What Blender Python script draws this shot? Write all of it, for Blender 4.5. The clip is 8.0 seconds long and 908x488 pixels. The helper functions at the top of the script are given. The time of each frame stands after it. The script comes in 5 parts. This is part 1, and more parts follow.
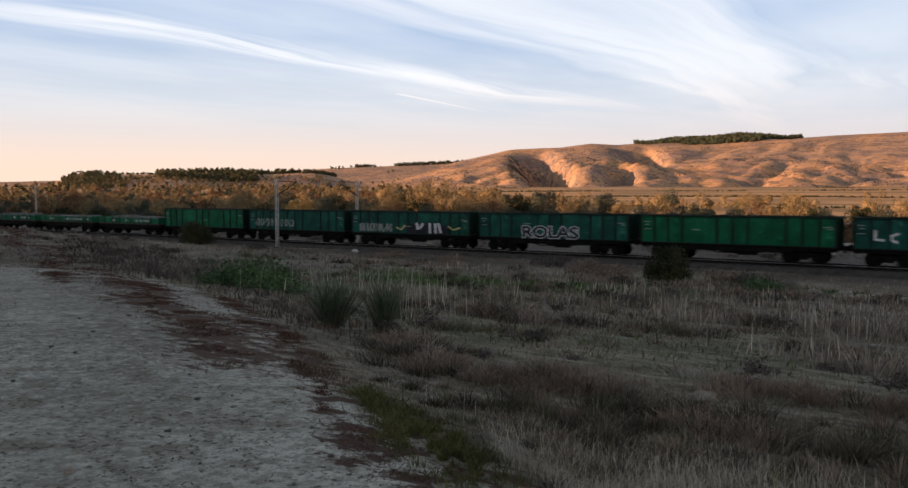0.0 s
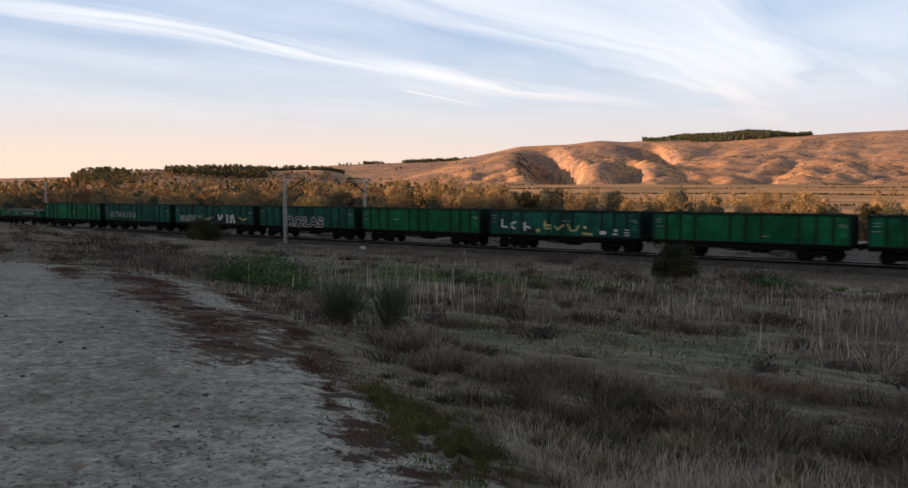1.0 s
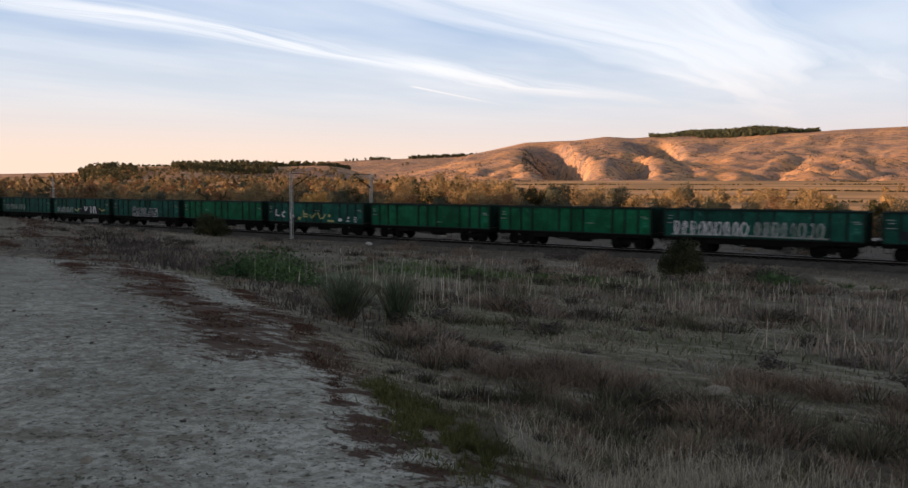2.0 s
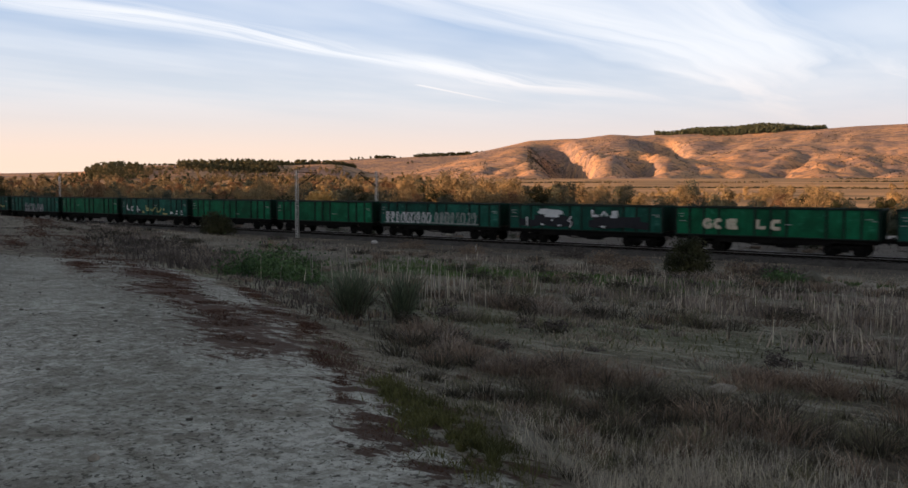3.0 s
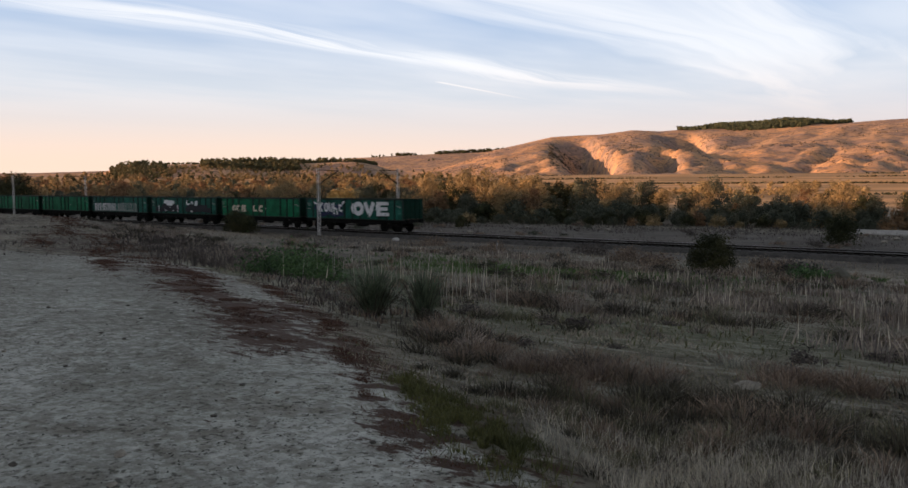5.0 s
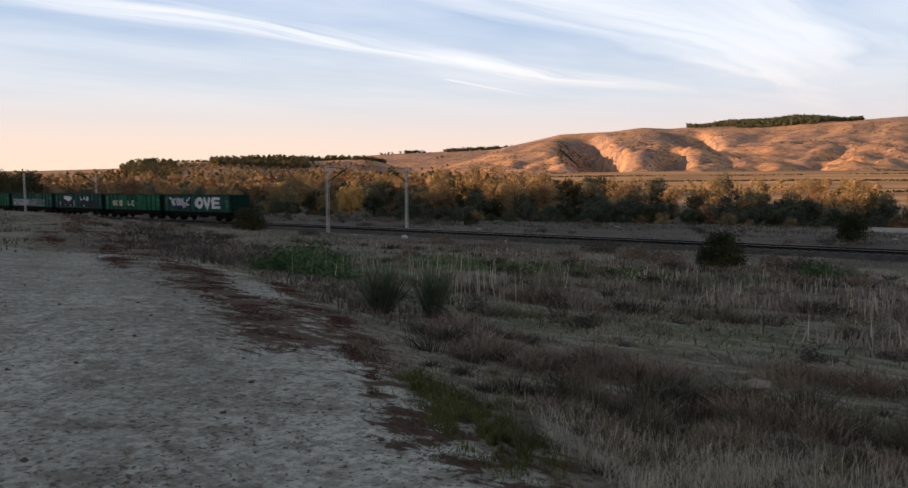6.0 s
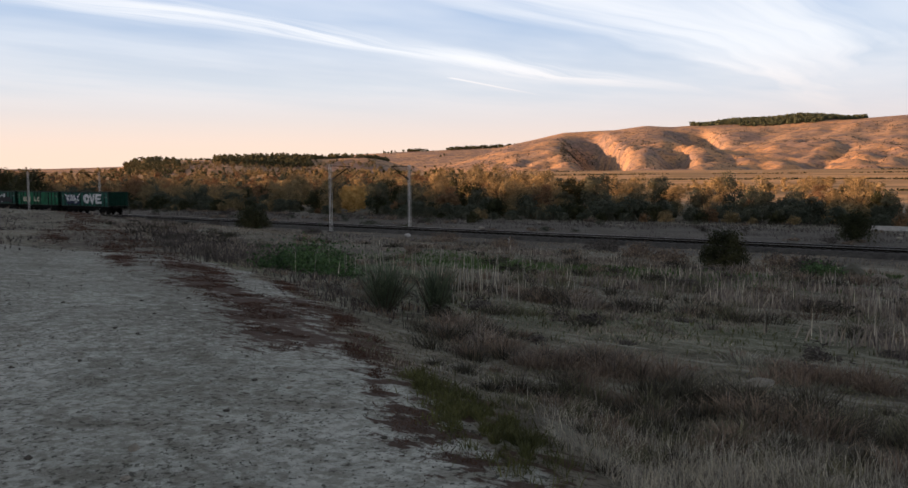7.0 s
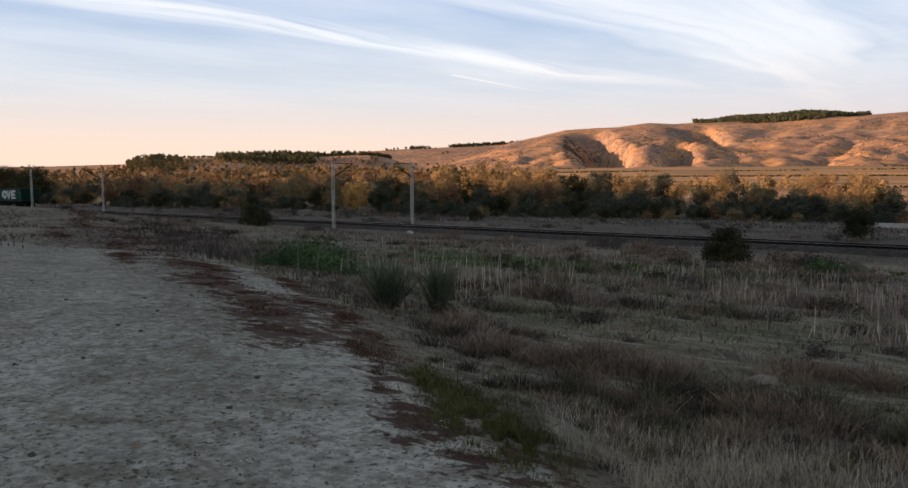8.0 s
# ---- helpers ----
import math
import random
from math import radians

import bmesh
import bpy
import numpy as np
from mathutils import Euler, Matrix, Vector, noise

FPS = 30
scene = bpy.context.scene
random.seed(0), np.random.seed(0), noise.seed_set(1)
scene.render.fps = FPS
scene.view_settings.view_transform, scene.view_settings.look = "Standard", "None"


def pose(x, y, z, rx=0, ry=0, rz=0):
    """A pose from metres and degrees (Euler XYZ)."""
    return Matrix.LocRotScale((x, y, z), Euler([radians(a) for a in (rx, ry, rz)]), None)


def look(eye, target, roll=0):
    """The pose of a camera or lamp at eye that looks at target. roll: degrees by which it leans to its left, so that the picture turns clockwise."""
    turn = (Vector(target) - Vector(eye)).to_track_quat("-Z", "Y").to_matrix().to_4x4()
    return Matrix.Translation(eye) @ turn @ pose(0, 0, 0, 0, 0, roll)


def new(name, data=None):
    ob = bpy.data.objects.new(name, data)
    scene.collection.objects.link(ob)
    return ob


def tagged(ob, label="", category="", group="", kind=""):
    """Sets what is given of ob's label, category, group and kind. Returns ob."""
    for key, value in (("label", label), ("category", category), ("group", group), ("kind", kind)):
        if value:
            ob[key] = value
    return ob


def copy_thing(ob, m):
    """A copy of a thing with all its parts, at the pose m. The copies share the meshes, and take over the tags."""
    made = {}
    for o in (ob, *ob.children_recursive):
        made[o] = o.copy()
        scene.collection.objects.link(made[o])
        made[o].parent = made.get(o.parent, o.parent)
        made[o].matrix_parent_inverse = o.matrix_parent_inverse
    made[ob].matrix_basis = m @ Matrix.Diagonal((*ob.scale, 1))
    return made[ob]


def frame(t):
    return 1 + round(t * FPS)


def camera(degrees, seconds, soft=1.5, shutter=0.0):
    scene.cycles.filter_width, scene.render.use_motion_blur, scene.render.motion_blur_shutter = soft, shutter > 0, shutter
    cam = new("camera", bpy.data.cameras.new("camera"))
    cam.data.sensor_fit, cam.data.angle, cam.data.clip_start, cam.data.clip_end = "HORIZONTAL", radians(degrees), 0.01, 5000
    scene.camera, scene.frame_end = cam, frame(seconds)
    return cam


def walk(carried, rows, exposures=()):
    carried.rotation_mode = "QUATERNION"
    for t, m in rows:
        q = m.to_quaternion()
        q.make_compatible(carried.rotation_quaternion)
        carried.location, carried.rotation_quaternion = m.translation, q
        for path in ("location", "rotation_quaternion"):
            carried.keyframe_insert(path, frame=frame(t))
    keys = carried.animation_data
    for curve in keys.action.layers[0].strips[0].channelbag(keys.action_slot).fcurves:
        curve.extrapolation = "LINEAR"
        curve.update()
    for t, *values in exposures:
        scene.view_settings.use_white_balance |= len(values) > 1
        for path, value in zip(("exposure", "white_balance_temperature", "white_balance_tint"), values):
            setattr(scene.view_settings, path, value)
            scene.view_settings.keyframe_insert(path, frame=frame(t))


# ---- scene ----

# ================= camera =================
EYE = Vector((0.0, 0.0, 4.42))
cam = camera(59.05, 8.0, soft=1.5, shutter=0.25)


def turn_to(yaw, pitch, roll):
    a, p = radians(34.63 + yaw), radians(pitch)
    return look(EYE, EYE + Vector((-math.sin(a) * math.cos(p), math.cos(a) * math.cos(p), math.sin(p))), roll)


walk(cam, [(t, turn_to(*a)) for t, *a in (
    (0.0, 0.000, -3.380, 0.000), (0.5, 0.258, -3.442, -0.012), (1.0, 0.551, -3.597, 0.102), (1.5, 0.813, -3.783, 0.175),
    (3.0, 1.373, -4.012, 0.055), (3.5, 1.760, -4.131, -0.077), (4.0, 2.178, -4.186, -0.192), (4.5, 2.528, -4.178, -0.254),
    (6.0, 3.519, -4.389, -0.282), (6.5, 3.646, -4.433, -0.266), (7.0, 3.730, -4.508, -0.272), (7.5, 3.817, -4.609, -0.264),
    (8.0, 3.913, -4.705, -0.307))])

# ================= world and sun =================
SUN_TO = Vector((-0.62, -0.76, 0.0)).normalized()
SUN_EL = radians(6.5)
scene.view_settings.exposure = 0.85

world = bpy.data.worlds.new("dusk_sky")
scene.world = world
world.use_nodes = True


class Nodes:
    """Short hand for a node tree."""

    def __init__(self, tree):
        self.t = tree
        tree.nodes.clear()

    def add(self, kind, **inputs):
        n = self.t.nodes.new(kind)
        for k, v in inputs.items():
            k = k.replace("_", " ")
            if k in n.inputs:
                self.put(n.inputs[k], v)
        return n

    def put(self, socket, v):
        if isinstance(v, bpy.types.NodeSocket):
            self.t.links.new(v, socket)
        else:
            socket.default_value = v

    def math(self, op, a, b=0.0, clamp=False):
        n = self.t.nodes.new("ShaderNodeMath")
        n.operation, n.use_clamp = op, clamp
        self.put(n.inputs[0], a)
        self.put(n.inputs[1], b)
        return n.outputs[0]

    def mix(self, f, a, b, kind="MIX"):
        n = self.t.nodes.new("ShaderNodeMix")
        n.data_type, n.blend_type = "RGBA", kind
        self.put(n.inputs[0], f)
        self.put(n.inputs[6], a)
        self.put(n.inputs[7], b)
        return n.outputs[2]

    def step(self, v, lo, hi):
        n = self.t.nodes.new("ShaderNodeMapRange")
        n.interpolation_type = "SMOOTHSTEP"
        self.put(n.inputs[0], v)
        n.inputs[1].default_value, n.inputs[2].default_value = lo, hi
        return n.outputs[0]

    def noise(self, vec, scale, detail=4.0, rough=0.55, distort=0.0):
        n = self.add("ShaderNodeTexNoise", Scale=scale, Detail=detail, Roughness=rough, Distortion=distort)
        if vec is not None:
            self.put(n.inputs["Vector"], vec)
        return n.outputs[0]

    def mapping(self, vec, loc=(0, 0, 0), rot=(0, 0, 0), scale=(1, 1, 1)):
        n = self.t.nodes.new("ShaderNodeMapping")
        self.put(n.inputs[0], vec)
        n.inputs[1].default_value, n.inputs[2].default_value, n.inputs[3].default_value = loc, rot, scale
        return n.outputs[0]


def make_sky():
    n = Nodes(world.node_tree)
    sky = n.t.nodes.new("ShaderNodeTexSky")
    sky.sky_type, sky.sun_disc = "NISHITA", False
    sky.sun_elevation, sky.sun_rotation = SUN_EL, math.atan2(SUN_TO.x, SUN_TO.y)
    sky.air_density, sky.dust_density, sky.ozone_density = 1.0, 1.0, 1.5
    way = n.add("ShaderNodeTexCoord").outputs["Generated"]
    sep = n.add("ShaderNodeSeparateXYZ", Vector=way)
    up = n.math("MAXIMUM", sep.outputs[2], 0.0)
    low = n.math("MAXIMUM", up, 0.03)
    px, py = n.math("DIVIDE", sep.outputs[0], low), n.math("DIVIDE", sep.outputs[1], low)
    flat = n.add("ShaderNodeCombineXYZ", X=px, Y=py).outputs[0]
    # cirrus on a high flat layer, drawn out along the wind
    bend = n.math("MULTIPLY", n.math("SUBTRACT", n.noise(n.mapping(flat, scale=(0.5, 0.25, 1)), 1.0, 3.0), 0.5), 1.3)
    wx = n.math("ADD", px, bend)
    lines = n.add("ShaderNodeCombineXYZ", X=wx, Y=n.math("MULTIPLY", py, 0.13)).outputs[0]
    wisps = n.noise(n.mapping(lines, loc=(0.35, 0.2, 0)), 1.0, 6.0, 0.52, 0.6)
    fine = n.noise(n.mapping(lines, scale=(2.6, 1.5, 1)), 2.2, 6.0, 0.65, 0.4)
    wide = n.noise(n.mapping(flat, loc=(2.2, 0.4, 0), scale=(0.5, 0.22, 1)), 1.0, 4.0, 0.55)
    fan = n.math("MULTIPLY", n.step(wisps, 0.37, 0.70), n.step(px, -3.7, -2.5))
    along = n.math("MULTIPLY", n.math("SUBTRACT", py, 2.0), 0.11)
    off = n.math("DIVIDE", n.math("ADD", n.math("SUBTRACT", wx, along), 4.42), 0.34)
    band = n.math("POWER", 2.718, n.math("MULTIPLY", n.math("MULTIPLY", off, off), -1.0))
    band = n.math("MULTIPLY", n.math("MULTIPLY", band, n.step(py, 1.0, 2.6)), n.step(py, 11.0, 6.0))
    band = n.math("MULTIPLY", band, n.step(fine, 0.15, 0.62))
    trail = n.math("DIVIDE", n.math("ADD", n.math("ADD", px, n.math("MULTIPLY", n.math("SUBTRACT", py, 6.2), 0.1)), 4.93), 0.045)
    trail = n.math("POWER", 2.718, n.math("MULTIPLY", n.math("MULTIPLY", trail, trail), -1.0))
    trail = n.math("MULTIPLY", n.math("MULTIPLY", trail, n.step(py, 6.05, 6.25)), n.step(py, 8.6, 6.9))
    band = n.math("MAXIMUM", band, trail)
    veil = n.math("MULTIPLY", n.step(wide, 0.32, 0.70), 0.55)
    cover = n.math("MAXIMUM", n.math("MAXIMUM", fan, band), veil)
    cover = n.math("MULTIPLY", cover, n.step(up, 0.05, 0.13), clamp=True)
    sun_side = n.math("MULTIPLY_ADD", sep.outputs[0], -0.75)
    sun_side.node.inputs[2].default_value = 0.42
    sun_side.node.use_clamp = True
    haze_col = n.mix(sun_side, (0.70, 0.61, 0.63, 1), (0.95, 0.72, 0.58, 1))
    mid = n.mix(sun_side, (0.56, 0.63, 0.74, 1), (0.66, 0.70, 0.76, 1))
    high = n.mix(0.72, n.mix(1.0, sky.outputs[0], (0.12, 0.12, 0.12, 1), "MULTIPLY"), (0.42, 0.58, 0.88, 1))
    zenith = n.mix(1.0, sky.outputs[0], (0.132, 0.120, 0.108, 1), "MULTIPLY")
    base = n.mix(n.step(up, 0.02, 0.12), haze_col, mid)
    base = n.mix(n.step(up, 0.09, 0.22), base, high)
    base = n.mix(n.step(up, 0.25, 0.55), base, zenith)
    cloud = n.mix(n.step(up, 0.06, 0.16), (0.92, 0.78, 0.72, 1), (0.92, 0.93, 0.96, 1))
    cloud = n.mix(n.step(up, 0.3, 0.6), cloud, (0.49, 0.465, 0.475, 1))
    colour = n.mix(n.math("MULTIPLY", cover, 0.92), base, cloud)
    bg = n.add("ShaderNodeBackground", Color=colour, Strength=0.615)
    n.add("ShaderNodeOutputWorld", Surface=bg.outputs[0])


make_sky()

sun = new("sun", bpy.data.lights.new("sun", "SUN"))
sun.data.energy, sun.data.angle, sun.data.color = 5.0, radians(0.6), (1.0, 0.57, 0.31)
sun.matrix_world = look(EYE + (SUN_TO + Vector((0, 0, math.tan(SUN_EL)))) * 100, EYE)

# ================= materials =================


def surface(name, colours, scale=1.0, rough=0.9, fine=None, bump=0.2, metal=0.0, per="", spread=0.0, size=1.0, spec=0.3):
    """A procedural material: colours mixed by a broad noise, a fine grain over it, and relief. per: ISLAND or OBJECT random."""
    m = bpy.data.materials.new(name)
    m.use_nodes = True
    n = Nodes(m.node_tree)
    co = n.add("ShaderNodeTexCoord").outputs["Object"]
    broad = n.noise(co, scale, 5.0, 0.6)
    grain = n.noise(co, fine or scale * 14, 4.0, 0.65)
    ramp = n.add("ShaderNodeValToRGB", Fac=broad)
    e = ramp.color_ramp.elements
    e[0].position, e[1].position = 0.32, 0.68
    e[0].color, e[1].color = (*colours[0], 1), (*colours[-1], 1)
    for i, c in enumerate(colours[1:-1]):
        e.new(0.32 + 0.36 * (i + 1) / (len(colours) - 1)).color = (*c, 1)
    col = ramp.outputs[0]
    g = n.math("MULTIPLY_ADD", grain, 0.7)
    g.node.inputs[2].default_value = 0.65
    gg = n.add("ShaderNodeCombineXYZ", X=g, Y=g, Z=g).outputs[0]
    col = n.mix(0.8, col, gg, "MULTIPLY")
    if per:
        rnd = n.add("ShaderNodeNewGeometry").outputs["Random Per Island"] if per == "ISLAND" else n.add("ShaderNodeObjectInfo").outputs["Random"]
        r = n.math("MULTIPLY_ADD", rnd, 2 * spread)
        r.node.inputs[2].default_value = 1 - spread
        rr = n.add("ShaderNodeCombineXYZ", X=r, Y=r, Z=n.math("POWER", r, 0.8)).outputs[0]
        col = n.mix(1.0, col, rr, "MULTIPLY")
    b = n.add("ShaderNodeBsdfPrincipled", Base_Color=col, Roughness=rough, Metallic=metal)
    b.inputs["Specular IOR Level"].default_value = spec
    if bump:
        bm_ = n.add("ShaderNodeBump", Strength=bump, Distance=0.02 * size, Height=grain)
        n.put(b.inputs["Normal"], bm_.outputs[0])
    n.add("ShaderNodeOutputMaterial", Surface=b.outputs[0])
    return m


def leaf_material(name, dark, light, gold):
    m = bpy.data.materials.new(name)
    m.use_nodes = True
    n = Nodes(m.node_tree)
    rnd = n.add("ShaderNodeNewGeometry").outputs["Random Per Island"]
    ob = n.add("ShaderNodeObjectInfo").outputs["Random"]
    # lit tops and dark gaps of a crown, mixed into the colour by noise
    clump = n.step(n.noise(n.add("ShaderNodeTexCoord").outputs["Object"], 0.75, 3, 0.6), 0.36, 0.64)
    c = n.mix(n.math("ADD", n.math("MULTIPLY", rnd, 0.45), n.math("MULTIPLY", clump, 0.55)), (*dark, 1), (*light, 1))
    c = n.mix(n.math("MULTIPLY", n.math("MULTIPLY", ob, clump), 0.8), c, (*gold, 1))
    b = n.add("ShaderNodeBsdfPrincipled", Base_Color=c, Roughness=0.75)
    b.inputs["Specular IOR Level"].default_value = 0.2
    through_leaf = n.add("ShaderNodeBsdfTranslucent", Color=c)
    both = n.t.nodes.new("ShaderNodeMixShader")
    both.inputs[0].default_value = 0.15
    n.put(both.inputs[1], b.outputs[0])
    n.put(both.inputs[2], through_leaf.outputs[0])
    n.add("ShaderNodeOutputMaterial", Surface=both.outputs[0])
    return m


def wagon_paint(name, dark, base, worn):
    """Green wagon paint with rain streaks and worn, chalky patches."""
    m = bpy.data.materials.new(name)
    m.use_nodes = True
    n = Nodes(m.node_tree)
    co = n.add("ShaderNodeTexCoord").outputs["Object"]
    broad = n.noise(co, 0.8, 4, 0.6)
    streak = n.noise(n.mapping(co, scale=(5.5, 1, 0.5)), 1.0, 5, 0.65)
    chalk = n.noise(n.mapping(co, loc=(4, 0, 2), scale=(1.0, 1, 1.7)), 1.3, 6, 0.7)
    grain = n.noise(co, 16, 3, 0.6)
    c = n.mix(n.step(broad, 0.35, 0.65), (*dark, 1), (*base, 1))
    c = n.mix(n.math("MULTIPLY", n.step(streak, 0.52, 0.68), 0.55), c, (*dark, 1))
    c = n.mix(n.math("MULTIPLY", n.math("MULTIPLY", n.step(chalk, 0.54, 0.70), n.step(streak, 0.62, 0.42)), 0.8), c, (*worn, 1))
    r = n.math("MULTIPLY_ADD", n.add("ShaderNodeObjectInfo").outputs["Random"], 0.5)
    r.node.inputs[2].default_value = 0.75
    c = n.mix(1.0, c, n.add("ShaderNodeCombineXYZ", X=r, Y=r, Z=r).outputs[0], "MULTIPLY")
    b = n.add("ShaderNodeBsdfPrincipled", Base_Color=c, Roughness=0.6)
    b.inputs["Specular IOR Level"].default_value = 0.16
    bp = n.add("ShaderNodeBump", Strength=0.12, Distance=0.02, Height=grain)
    n.put(b.inputs["Normal"], bp.outputs[0])
    n.add("ShaderNodeOutputMaterial", Surface=b.outputs[0])
    return m


M_WAGON = wagon_paint("green_wagon_paint", (0.0035, 0.075, 0.032), (0.006, 0.135, 0.060), (0.030, 0.22, 0.125))
M_TEALWAGON = wagon_paint("faded_teal_wagon_paint", (0.007, 0.056, 0.040), (0.013, 0.105, 0.074), (0.055, 0.20, 0.155))
M_YELLOW = surface("pale_yellow_spray_paint", [(0.42, 0.38, 0.14), (0.55, 0.50, 0.22)], 3, 0.7, 20, 0.0)
# wagon ends: green with the shade of the gaps put into the colour
M_ENDSHADE = surface("shaded_end_green_paint", [(0.003, 0.015, 0.010), (0.005, 0.034, 0.022)], 1.0, 0.75, 12, 0.1, spec=0.1)
# dark green ribs, with the shadow lines beside them taken into the colour
M_RIB = surface("dark_green_shaded_rib_paint", [(0.003, 0.012, 0.008), (0.005, 0.020, 0.013)], 1.5, 0.6, 12, 0.1)
M_UNDER = surface("near_black_steel", [(0.005, 0.0048, 0.0045), (0.013, 0.0115, 0.010)], 2, 0.85, 15, 0.2, spec=0.1)
M_INNER = surface("rusty_wagon_inside", [(0.05, 0.035, 0.025), (0.09, 0.06, 0.04)], 2, 0.9, 12, 0.2)
M_GREYLOAD = surface("weathered_grey_boards", [(0.10, 0.10, 0.095), (0.20, 0.19, 0.175)], 2, 0.9, 12, 0.3)
M_WHITE = surface("white_spray_paint", [(0.55, 0.55, 0.56), (0.74, 0.73, 0.72)], 3, 0.7, 20, 0.0)
M_FADED = surface("faded_pale_paint", [(0.20, 0.24, 0.22), (0.38, 0.40, 0.37)], 4, 0.8, 20, 0.0)
M_CREAM = surface("cream_spray_paint", [(0.50, 0.44, 0.33), (0.62, 0.55, 0.42)], 3, 0.7, 20, 0.0)
M_BLACK = surface("black_spray_paint", [(0.012, 0.012, 0.016), (0.02, 0.02, 0.025)], 3, 0.7, 20, 0.0)
M_BLUE = surface("navy_spray_paint", [(0.012, 0.02, 0.05), (0.02, 0.03, 0.08)], 3, 0.7, 20, 0.0)
# rail rust, blackened to carry the shade on the rail sides
M_RAIL = surface("rusty_shaded_rail_steel", [(0.006, 0.005, 0.0045), (0.014, 0.010, 0.008)], 3, 0.8, 20, 0.1, spec=0.1)
M_RAILHEAD = surface("polished_rail_head", [(0.16, 0.15, 0.145), (0.26, 0.25, 0.24)], 3, 0.32, 20, 0.0, 0.9)
M_SLEEPER = surface("dark_sleeper", [(0.015, 0.013, 0.012), (0.03, 0.026, 0.023)], 3, 0.9, 20, 0.2, per="OBJECT", spread=0.3)
M_BALLAST = surface("dirty_ballast", [(0.035, 0.031, 0.028), (0.085, 0.077, 0.069)], 1.5, 0.95, 12, 0.8, size=3)
M_MASTSTEEL = surface("pale_painted_mast_steel", [(0.44, 0.42, 0.40), (0.66, 0.63, 0.60)], 3, 0.7, 20, 0.05)
M_CONCRETE = surface("pale_concrete", [(0.40, 0.38, 0.36), (0.55, 0.52, 0.49)], 2, 0.9, 15, 0.2)
M_ROCK = surface("pale_limestone", [(0.17, 0.15, 0.12), (0.36, 0.32, 0.265)], 5, 0.9, 30, 0.5)
M_BARK = surface("dark_bark", [(0.05, 0.04, 0.03), (0.10, 0.08, 0.06)], 3, 0.9, 20, 0.4)
M_TWIG = surface("green_broom_twigs", [(0.065, 0.085, 0.050), (0.135, 0.165, 0.105)], 3, 0.8, 20, 0.0, per="ISLAND", spread=0.4)
M_DRY = surface("dry_grass", [(0.10, 0.083, 0.064), (0.38, 0.32, 0.25)], 0.25, 0.9, 6, 0.0, per="ISLAND", spread=0.45)
M_REED = surface("bleached_reed", [(0.34, 0.30, 0.24), (0.56, 0.50, 0.41)], 0.5, 0.9, 6, 0.0, per="ISLAND", spread=0.4)
M_BROWNWEED = surface("dead_russet_weed", [(0.060, 0.030, 0.020), (0.11, 0.055, 0.036)], 0.8, 0.9, 8, 0.0, per="ISLAND", spread=0.4)
M_GREEN = surface("green_grass", [(0.050, 0.055, 0.017), (0.125, 0.122, 0.042)], 0.8, 0.8, 8, 0.0, per="ISLAND", spread=0.4)
M_WEED = surface("leafy_green_weed", [(0.036, 0.075, 0.026), (0.085, 0.145, 0.052)], 0.8, 0.8, 8, 0.0, per="ISLAND", spread=0.4)
M_OLIVEGRASS = surface("olive_dry_grass", [(0.09, 0.088, 0.05), (0.20, 0.185, 0.115)], 0.3, 0.9, 6, 0.0, per="ISLAND", spread=0.4)
M_RUSTGRASS = surface("rusty_dry_grass", [(0.12, 0.088, 0.064), (0.28, 0.205, 0.155)], 0.3, 0.9, 6, 0.0, per="ISLAND", spread=0.45)
M_BANKWEED = surface("grey_brown_weed", [(0.06, 0.05, 0.045), (0.11, 0.092, 0.08)], 0.3, 0.9, 6, 0.0, per="ISLAND", spread=0.45)
M_BANDWEED = surface("mauve_brown_reed", [(0.13, 0.105, 0.088), (0.34, 0.285, 0.24)], 0.5, 0.9, 6, 0.0, per="ISLAND", spread=0.5)
M_DARKGRASS = surface("dark_dead_grass", [(0.030, 0.027, 0.019), (0.095, 0.084, 0.060)], 0.3, 0.9, 6, 0.0, per="ISLAND", spread=0.5)
M_THATCH = surface("pale_straw_thatch", [(0.17, 0.165, 0.135), (0.42, 0.40, 0.33)], 0.5, 0.9, 8, 0.0, per="ISLAND", spread=0.4)
M_STRIP = surface("fresh_green_grass", [(0.055, 0.10, 0.028), (0.105, 0.155, 0.05)], 0.4, 0.8, 8, 0.0, per="ISLAND", spread=0.4)
M_SCRAP = surface("dark_dead_scraps", [(0.045, 0.042, 0.034), (0.10, 0.093, 0.075)], 0.5, 0.95, 6, 0.0, per="ISLAND", spread=0.45)
M_DARKSTONE = surface("dark_earth_clod", [(0.06, 0.053, 0.045), (0.12, 0.105, 0.09)], 5, 0.95, 30, 0.5)
# olive and autumn gold, lightened for low sun on the crowns
M_OLIVE = leaf_material("olive_gold_sunlit_foliage", (0.085, 0.070, 0.036), (0.38, 0.275, 0.14), (0.50, 0.33, 0.155))
# dark green leaf, lowered further to carry the shade inside the crowns
M_DARKLEAF = leaf_material("dark_green_shaded_foliage", (0.014, 0.019, 0.008), (0.055, 0.058, 0.024), (0.085, 0.07, 0.028))
M_RUSTLEAF = leaf_material("rusty_foliage", (0.075, 0.048, 0.028), (0.27, 0.150, 0.078), (0.32, 0.195, 0.10))
